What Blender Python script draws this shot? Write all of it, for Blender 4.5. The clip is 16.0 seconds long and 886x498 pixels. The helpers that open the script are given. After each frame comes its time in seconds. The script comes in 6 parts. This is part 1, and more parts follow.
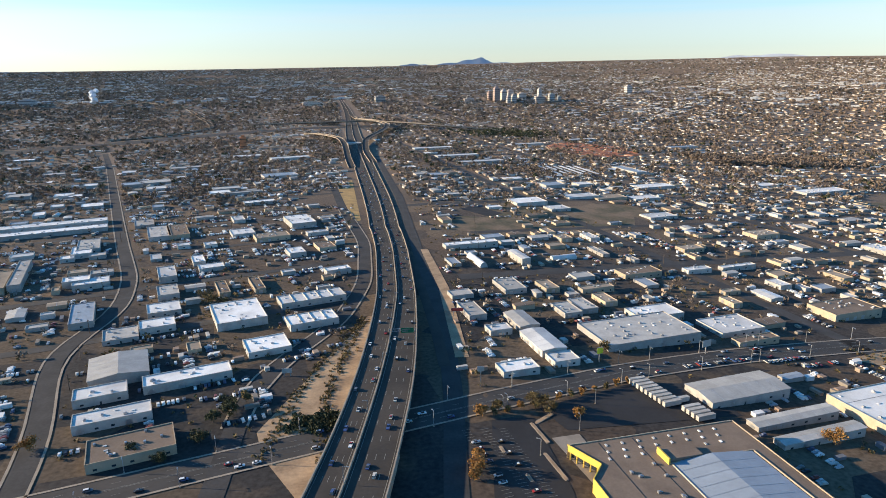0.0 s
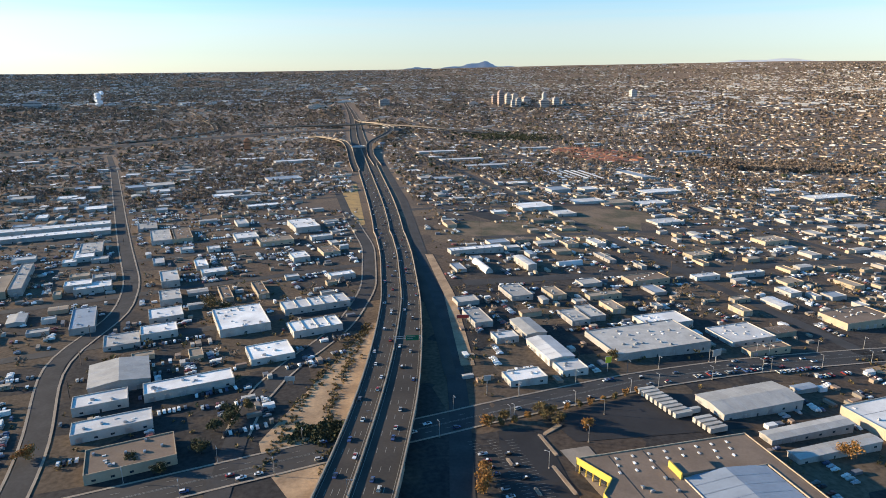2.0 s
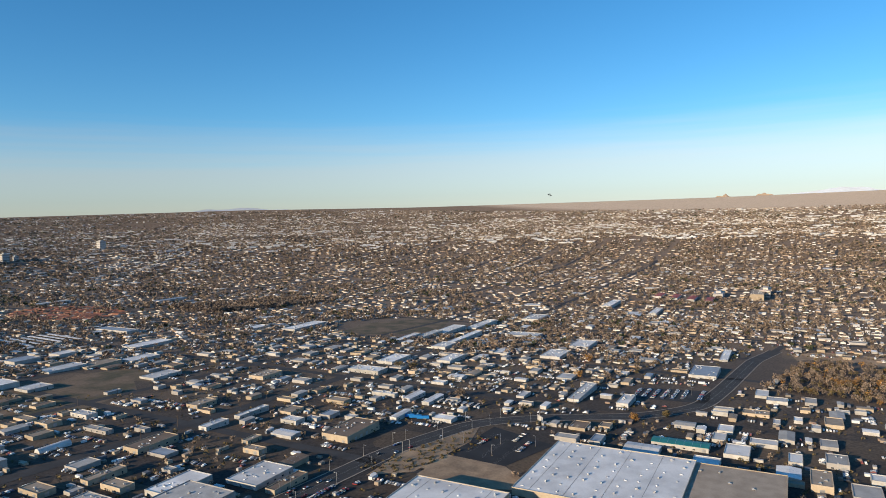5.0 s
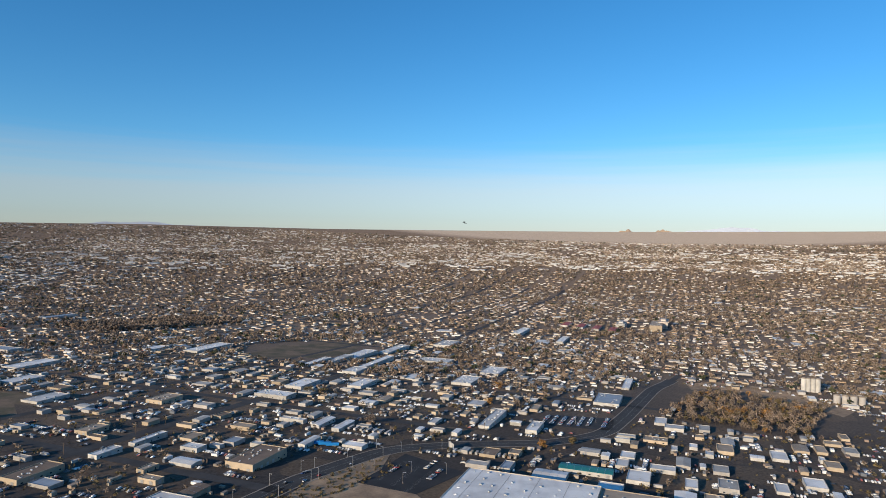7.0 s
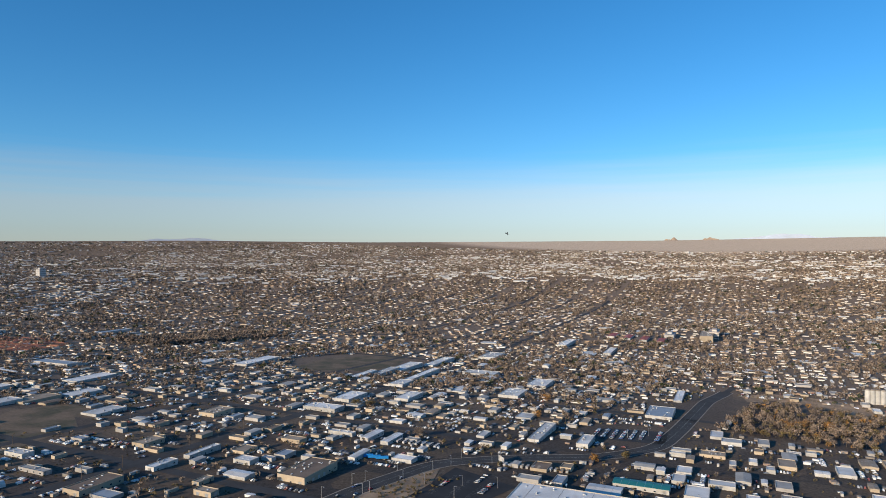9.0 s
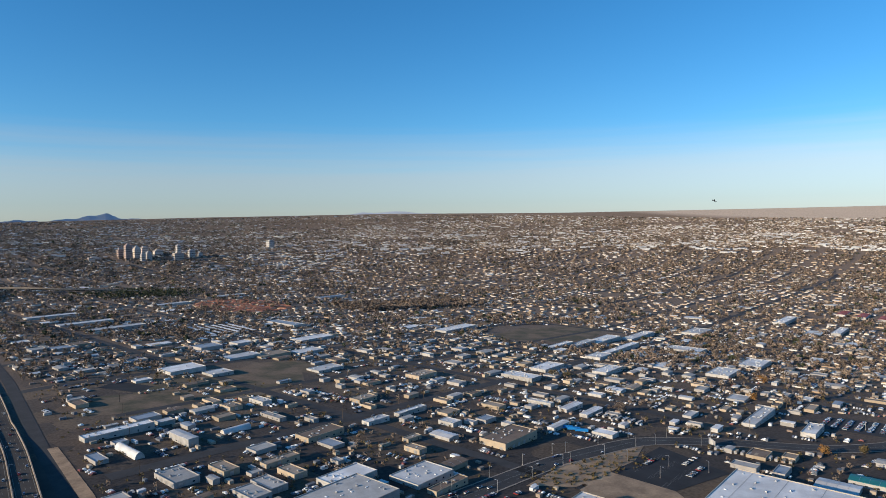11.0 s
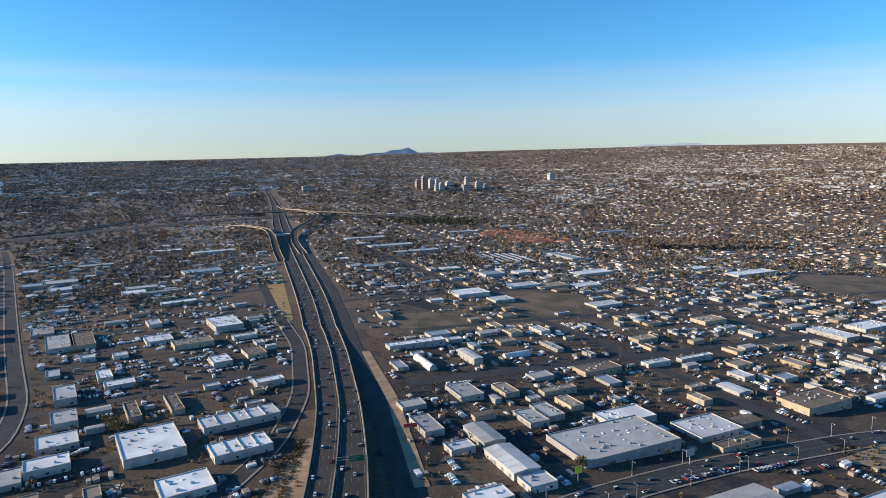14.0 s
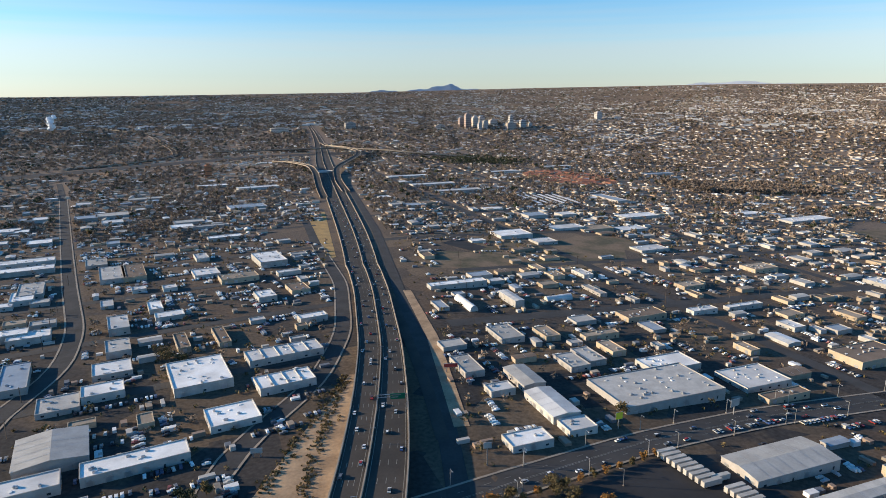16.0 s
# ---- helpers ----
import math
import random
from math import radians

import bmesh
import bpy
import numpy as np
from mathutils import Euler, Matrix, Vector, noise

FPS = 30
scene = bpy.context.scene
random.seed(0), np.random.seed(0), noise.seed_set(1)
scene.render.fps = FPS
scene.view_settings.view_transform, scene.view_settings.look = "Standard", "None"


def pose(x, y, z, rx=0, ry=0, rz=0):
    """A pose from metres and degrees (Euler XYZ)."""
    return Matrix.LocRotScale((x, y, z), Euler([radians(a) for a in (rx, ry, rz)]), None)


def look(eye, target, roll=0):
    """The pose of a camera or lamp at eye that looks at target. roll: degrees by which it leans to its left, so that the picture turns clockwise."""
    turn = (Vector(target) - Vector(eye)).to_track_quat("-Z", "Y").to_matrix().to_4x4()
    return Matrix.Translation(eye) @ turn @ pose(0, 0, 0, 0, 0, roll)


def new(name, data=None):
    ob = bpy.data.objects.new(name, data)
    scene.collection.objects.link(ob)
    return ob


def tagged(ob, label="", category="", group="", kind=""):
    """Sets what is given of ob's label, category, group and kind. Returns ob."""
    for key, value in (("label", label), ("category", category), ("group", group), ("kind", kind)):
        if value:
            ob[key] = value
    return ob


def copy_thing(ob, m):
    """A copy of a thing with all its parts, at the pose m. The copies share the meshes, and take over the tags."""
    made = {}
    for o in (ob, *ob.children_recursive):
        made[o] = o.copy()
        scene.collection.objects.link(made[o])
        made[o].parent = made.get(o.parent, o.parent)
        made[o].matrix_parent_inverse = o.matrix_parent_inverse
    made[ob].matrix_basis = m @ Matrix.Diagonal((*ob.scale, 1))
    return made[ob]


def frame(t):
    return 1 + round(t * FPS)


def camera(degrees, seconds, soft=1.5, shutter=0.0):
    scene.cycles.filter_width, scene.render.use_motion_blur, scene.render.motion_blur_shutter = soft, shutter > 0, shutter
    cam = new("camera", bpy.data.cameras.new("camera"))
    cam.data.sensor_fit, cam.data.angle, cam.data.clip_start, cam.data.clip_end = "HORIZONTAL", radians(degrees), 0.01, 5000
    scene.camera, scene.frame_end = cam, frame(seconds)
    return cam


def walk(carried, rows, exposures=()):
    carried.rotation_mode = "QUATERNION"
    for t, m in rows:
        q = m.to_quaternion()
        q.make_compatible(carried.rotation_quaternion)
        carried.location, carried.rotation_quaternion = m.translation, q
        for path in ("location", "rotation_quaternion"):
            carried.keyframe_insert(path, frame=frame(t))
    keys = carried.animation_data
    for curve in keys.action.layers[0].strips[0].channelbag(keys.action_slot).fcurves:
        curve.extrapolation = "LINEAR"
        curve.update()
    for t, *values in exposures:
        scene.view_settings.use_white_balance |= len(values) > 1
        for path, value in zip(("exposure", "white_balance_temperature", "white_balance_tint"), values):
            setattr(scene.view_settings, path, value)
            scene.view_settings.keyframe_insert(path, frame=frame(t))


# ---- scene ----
cam = camera(68.9, 16.0, 0.9)
PATH = [
    (0, (5.387, 9.32, 139.861), (5.508, 11.245, 139.333), -0.6),
    (0.5, (5.07, 10.675, 139.877), (5.198, 12.604, 139.364), -0.6),
    (1, (4.837, 12.07, 139.917), (4.978, 13.999, 139.409), -0.5),
    (1.5, (4.605, 13.468, 139.967), (4.72, 15.393, 139.438), -0.7),
    (2, (4.363, 14.733, 140.002), (4.474, 16.661, 139.484), -0.4),
    (2.5, (4.197, 16.144, 140.054), (4.351, 18.073, 139.548), 0.2),
    (3, (4.02, 17.773, 140.101), (4.211, 19.703, 139.612), 0.8),
    (3.5, (3.748, 19.876, 140.166), (4.358, 21.746, 139.803), 0.4),
    (4, (3.25, 22.021, 140.232), (4.268, 23.721, 139.96), -2.7),
    (4.5, (2.576, 24.08, 140.298), (3.849, 25.613, 140.122), -2.5),
    (5, (1.784, 25.879, 140.342), (3.253, 27.232, 140.237), -1.7),
    (5.2, (1.494, 26.402, 140.356), (3.019, 27.692, 140.262), -1.8),
    (7.3, (-1.085, 29.735, 140.726), (0.557, 30.876, 140.697), 0.7),
    (7.5, (-1.26, 30.096, 140.733), (0.376, 31.246, 140.711), 0.6),
    (8, (-1.547, 31.136, 140.723), (0.06, 32.326, 140.715), 0.5),
    (8.2, (-1.642, 31.631, 140.713), (-0.044, 32.834, 140.708), 0.4),
    (10.3, (-2.514, 37.625, 140.265), (-1.154, 39.091, 140.235), -1.3),
    (10.5, (-2.572, 38.266, 140.255), (-1.291, 39.801, 140.207), -1.1),
    (11, (-2.655, 40.004, 140.244), (-1.519, 41.649, 140.164), -0.9),
    (11.5, (-2.737, 41.736, 140.243), (-1.699, 43.445, 140.169), -1.3),
    (12, (-2.85, 43.313, 140.227), (-1.956, 45.101, 140.148), -1.9),
    (12.5, (-2.849, 44.744, 140.224), (-2.158, 46.617, 140.105), -1.6),
    (13, (-2.727, 46.1, 140.254), (-2.15, 48.01, 140.115), -1.5),
    (13.5, (-2.592, 47.363, 140.279), (-2.113, 49.299, 140.126), -1.5),
    (14, (-2.497, 48.655, 140.319), (-2.147, 50.605, 140.048), -1.0),
    (14.5, (-2.48, 49.99, 140.366), (-2.239, 51.944, 140.012), -1.8),
    (15, (-2.585, 51.397, 140.405), (-2.382, 53.348, 140.014), -1.7),
    (15.5, (-2.748, 52.85, 140.44), (-2.54, 54.793, 140.013), -0.9),
    (16, (-2.947, 54.35, 140.458), (-2.729, 56.286, 140.003), -0.5),
]
# the plan is drawn in units of 1.42 m
UNIT = 1.42
walk(cam, [(t, look(Vector(eye) * UNIT, Vector(target) * UNIT, roll)) for t, eye, target, roll in PATH],
     [(0.0, 0.92, 7100, 8), (3.0, 0.92, 7200, 8), (4.2, 0.55, 7000, 8), (5.0, 0.3, 6900, 8), (7.5, 0.18, 6500, 8), (11.0, 0.22, 6400, 8), (12.5, 0.4, 6400, 8), (13.5, 0.47, 6400, 8), (14.5, 0.6, 6600, 8), (16.0, 0.65, 6900, 8)])

# ---- world, sun ----
SUN_BEARING, SUN_HEIGHT = 279.0, 15.5
world = bpy.data.worlds.new("sky")
scene.world = world
world.use_nodes = True
wn = world.node_tree.nodes
sky = wn.new("ShaderNodeTexSky")
sky.sky_type, sky.sun_disc = "NISHITA", False
sky.sun_elevation, sky.sun_rotation = radians(SUN_HEIGHT), radians(SUN_BEARING)
sky.altitude, sky.air_density, sky.dust_density, sky.ozone_density = 1600, 1.15, 0.7, 5.5
tone, veil = wn.new("ShaderNodeHueSaturation"), wn.new("ShaderNodeHueSaturation")
tone.inputs["Saturation"].default_value, tone.inputs["Value"].default_value = 1.14, 1.02
tone.inputs["Hue"].default_value = 0.496
veil.inputs["Saturation"].default_value, veil.inputs["Value"].default_value = 0.45, 0.8
# thin high cloud that lies in a streaky sheet round the whole horizon
way, high, streak = wn.new("ShaderNodeTexCoord"), wn.new("ShaderNodeSeparateXYZ"), wn.new("ShaderNodeTexNoise")
flat = wn.new("ShaderNodeMapping")
flat.inputs["Scale"].default_value = (1.0, 1.0, 30.0)
streak.inputs["Scale"].default_value, streak.inputs["Detail"].default_value = 1.6, 5
ragged, sheet, cover = wn.new("ShaderNodeMath"), wn.new("ShaderNodeMapRange"), wn.new("ShaderNodeMix")
ragged.operation = "MULTIPLY_ADD"
ragged.inputs[1].default_value = 0.07
sheet.interpolation_type = "SMOOTHSTEP"
sheet.inputs[1].default_value, sheet.inputs[2].default_value, sheet.inputs[3].default_value, sheet.inputs[4].default_value = 0.09, 0.19, 0.8, 0.0
cover.data_type = "RGBA"
wl = world.node_tree.links
wl.new(way.outputs["Generated"], high.inputs[0])
wl.new(way.outputs["Generated"], flat.inputs["Vector"])
wl.new(flat.outputs[0], streak.inputs["Vector"])
wl.new(streak.outputs[0], ragged.inputs[0])
wl.new(high.outputs[2], ragged.inputs[2])
wl.new(ragged.outputs[0], sheet.inputs[0])
wl.new(sheet.outputs[0], cover.inputs[0])
wl.new(sky.outputs[0], tone.inputs["Color"])
wl.new(sky.outputs[0], veil.inputs["Color"])
wl.new(tone.outputs[0], cover.inputs[6])
wl.new(veil.outputs[0], cover.inputs[7])
wl.new(cover.outputs[2], wn["Background"].inputs[0])
wn["Background"].inputs[1].default_value = 0.14
sun = new("sun", bpy.data.lights.new("sun", "SUN"))
sun.data.energy, sun.data.angle, sun.data.color = 5.0, radians(0.5), (1.0, 0.83, 0.62)
b, e = radians(SUN_BEARING), radians(SUN_HEIGHT)
sun.matrix_world = look((0, 0, 0), (-math.sin(b) * math.cos(e), -math.cos(b) * math.cos(e), -math.sin(e)))


# ---- materials ----
def material(name, base, rough=0.8, metal=0.0, vary=0.25, grain=0.4, stain=0.05, bump=0.0, second=None, island=0.0, per_object=0.0, spec=0.3):
    """A node material: base colour with grain (per metre) and stains (per metre), optional second colour, random shifts by island or object."""
    m = bpy.data.materials.new(name)
    m.use_nodes = True
    nt, n = m.node_tree, m.node_tree.nodes
    bsdf = n["Principled BSDF"]
    bsdf.inputs["Roughness"].default_value = rough
    bsdf.inputs["Metallic"].default_value = metal
    bsdf.inputs["Specular IOR Level"].default_value = spec
    co = n.new("ShaderNodeTexCoord")
    fine, big = n.new("ShaderNodeTexNoise"), n.new("ShaderNodeTexNoise")
    fine.inputs["Scale"].default_value, big.inputs["Scale"].default_value = grain, stain
    fine.inputs["Detail"].default_value, big.inputs["Detail"].default_value = 4, 5
    geo = n.new("ShaderNodeNewGeometry")
    for k in (fine, big):
        nt.links.new(geo.outputs["Position"], k.inputs["Vector"])
    mix = n.new("ShaderNodeMix")
    mix.data_type = "RGBA"
    c2 = second or [v * (1 - vary) for v in base]
    mix.inputs[6].default_value, mix.inputs[7].default_value = (*base, 1), (*c2, 1)
    ramp = n.new("ShaderNodeMapRange")
    ramp.inputs[1].default_value, ramp.inputs[2].default_value = 0.38, 0.62
    nt.links.new(big.outputs[0], ramp.inputs[0])
    nt.links.new(ramp.outputs[0], mix.inputs[0])
    hsv = n.new("ShaderNodeHueSaturation")
    nt.links.new(mix.outputs[2], hsv.inputs["Color"])
    val = n.new("ShaderNodeMath")
    val.operation = "MULTIPLY_ADD"
    nt.links.new(fine.outputs[0], val.inputs[0])
    val.inputs[1].default_value, val.inputs[2].default_value = 2 * vary, 1 - vary
    last = val.outputs[0]
    for amount, node, socket in ((island, geo, "Random Per Island"), (per_object, None, "Random")):
        if amount:
            node = node or n.new("ShaderNodeObjectInfo")
            k = n.new("ShaderNodeMath")
            k.operation = "MULTIPLY_ADD"
            nt.links.new(node.outputs[socket], k.inputs[0])
            k.inputs[1].default_value, k.inputs[2].default_value = 2 * amount, 1 - amount
            j = n.new("ShaderNodeMath")
            j.operation = "MULTIPLY"
            nt.links.new(last, j.inputs[0])
            nt.links.new(k.outputs[0], j.inputs[1])
            last = j.outputs[0]
    nt.links.new(last, hsv.inputs["Value"])
    nt.links.new(hsv.outputs[0], bsdf.inputs["Base Color"])
    if bump:
        bp = n.new("ShaderNodeBump")
        bp.inputs["Strength"].default_value, bp.inputs["Distance"].default_value = bump, 0.3
        nt.links.new(fine.outputs[0], bp.inputs["Height"])
        nt.links.new(bp.outputs[0], bsdf.inputs["Normal"])
    return m


def palette(name, colours, rough=0.8, by="Random Per Island", metal=0.0, grain=0.5):
    """A material that takes one of several colours by island or by object."""
    m = material(name, colours[0], rough, metal, 0.15, grain, 0.2)
    nt, n = m.node_tree, m.node_tree.nodes
    ramp = n.new("ShaderNodeValToRGB")
    ramp.color_ramp.interpolation = "CONSTANT"
    while len(ramp.color_ramp.elements) < len(colours):
        ramp.color_ramp.elements.new(0.5)
    for i, c in enumerate(colours):
        ramp.color_ramp.elements[i].position = i / len(colours)
        ramp.color_ramp.elements[i].color = (*c, 1)
    src = n.new("ShaderNodeObjectInfo" if by == "Random" else "ShaderNodeNewGeometry")
    nt.links.new(src.outputs[by], ramp.inputs[0])
    hsv = [k for k in n if k.type == "HUE_SAT"][0]
    nt.links.new(ramp.outputs[0], hsv.inputs["Color"])
    return m


def ground_material():
    """Bare earth, worn asphalt yards and gravel in plots along the street grid, with stains and dry scrub."""
    m = bpy.data.materials.new("town_ground")
    m.use_nodes = True
    nt, n = m.node_tree, m.node_tree.nodes
    bsdf = n["Principled BSDF"]
    bsdf.inputs["Roughness"].default_value, bsdf.inputs["Specular IOR Level"].default_value = 0.95, 0.1
    geo = n.new("ShaderNodeNewGeometry")
    turn = n.new("ShaderNodeMapping")
    turn.inputs["Rotation"].default_value = (0, 0, radians(-14))
    nt.links.new(geo.outputs["Position"], turn.inputs["Vector"])
    cells = n.new("ShaderNodeTexVoronoi")
    cells.voronoi_dimensions, cells.distance = "2D", "CHEBYCHEV"
    cells.inputs["Scale"].default_value, cells.inputs["Randomness"].default_value = 1 / 58, 0.75
    nt.links.new(turn.outputs[0], cells.inputs["Vector"])
    ramp = n.new("ShaderNodeValToRGB")
    ramp.color_ramp.interpolation = "CONSTANT"
    tones = [(0.045, 0.042, 0.041), (0.085, 0.064, 0.05), (0.04, 0.038, 0.038), (0.10, 0.076, 0.056), (0.055, 0.049, 0.046), (0.135, 0.10, 0.07), (0.047, 0.044, 0.043), (0.115, 0.085, 0.062)]
    while len(ramp.color_ramp.elements) < len(tones):
        ramp.color_ramp.elements.new(0.5)
    for i, c in enumerate(tones):
        ramp.color_ramp.elements[i].position, ramp.color_ramp.elements[i].color = i / len(tones), (*c, 1)
    sep = n.new("ShaderNodeSeparateColor")
    nt.links.new(cells.outputs["Color"], sep.inputs[0])
    nt.links.new(sep.outputs[0], ramp.inputs[0])
    grit, patch = n.new("ShaderNodeTexNoise"), n.new("ShaderNodeTexNoise")
    grit.inputs["Scale"].default_value, grit.inputs["Detail"].default_value = 0.35, 8
    patch.inputs["Scale"].default_value, patch.inputs["Detail"].default_value = 0.03, 6
    for k in (grit, patch):
        nt.links.new(geo.outputs["Position"], k.inputs["Vector"])
    earth = n.new("ShaderNodeMix")
    earth.data_type = "RGBA"
    earth.inputs[7].default_value = (0.16, 0.115, 0.078, 1)
    step = n.new("ShaderNodeMapRange")
    step.inputs[1].default_value, step.inputs[2].default_value, step.inputs[4].default_value = 0.53, 0.68, 0.45
    nt.links.new(patch.outputs[0], step.inputs[0])
    nt.links.new(step.outputs[0], earth.inputs[0])
    nt.links.new(ramp.outputs[0], earth.inputs[6])
    # bare desert of the western mesa, past the valley
    split = n.new("ShaderNodeVectorMath")
    split.operation = "DOT_PRODUCT"
    split.inputs[1].default_value = (0.966, 0.259, 0)
    nt.links.new(geo.outputs["Position"], split.inputs[0])
    edge = n.new("ShaderNodeMapRange")
    edge.inputs[1].default_value, edge.inputs[2].default_value = 4450, 4560
    nt.links.new(split.outputs["Value"], edge.inputs[0])
    rim = n.new("ShaderNodeMix")
    rim.data_type = "RGBA"
    rim.inputs[7].default_value = (0.50, 0.40, 0.31, 1)
    nt.links.new(edge.outputs[0], rim.inputs[0])
    # dry plain, paler away from the origin: distance haze put into the colour
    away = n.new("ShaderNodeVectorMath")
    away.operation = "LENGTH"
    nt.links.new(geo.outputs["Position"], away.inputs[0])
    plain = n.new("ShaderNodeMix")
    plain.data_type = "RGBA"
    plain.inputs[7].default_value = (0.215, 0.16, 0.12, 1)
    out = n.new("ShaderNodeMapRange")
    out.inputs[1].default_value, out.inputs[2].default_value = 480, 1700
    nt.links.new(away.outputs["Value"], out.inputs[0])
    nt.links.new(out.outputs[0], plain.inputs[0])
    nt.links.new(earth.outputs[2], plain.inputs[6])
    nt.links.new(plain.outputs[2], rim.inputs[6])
    hsv = n.new("ShaderNodeHueSaturation")
    nt.links.new(rim.outputs[2], hsv.inputs["Color"])
    k = n.new("ShaderNodeMath")
    k.operation = "MULTIPLY_ADD"
    k.inputs[1].default_value, k.inputs[2].default_value = 1.5, 0.25
    nt.links.new(grit.outputs[0], k.inputs[0])
    nt.links.new(k.outputs[0], hsv.inputs["Value"])
    nt.links.new(hsv.outputs[0], bsdf.inputs["Base Color"])
    return m


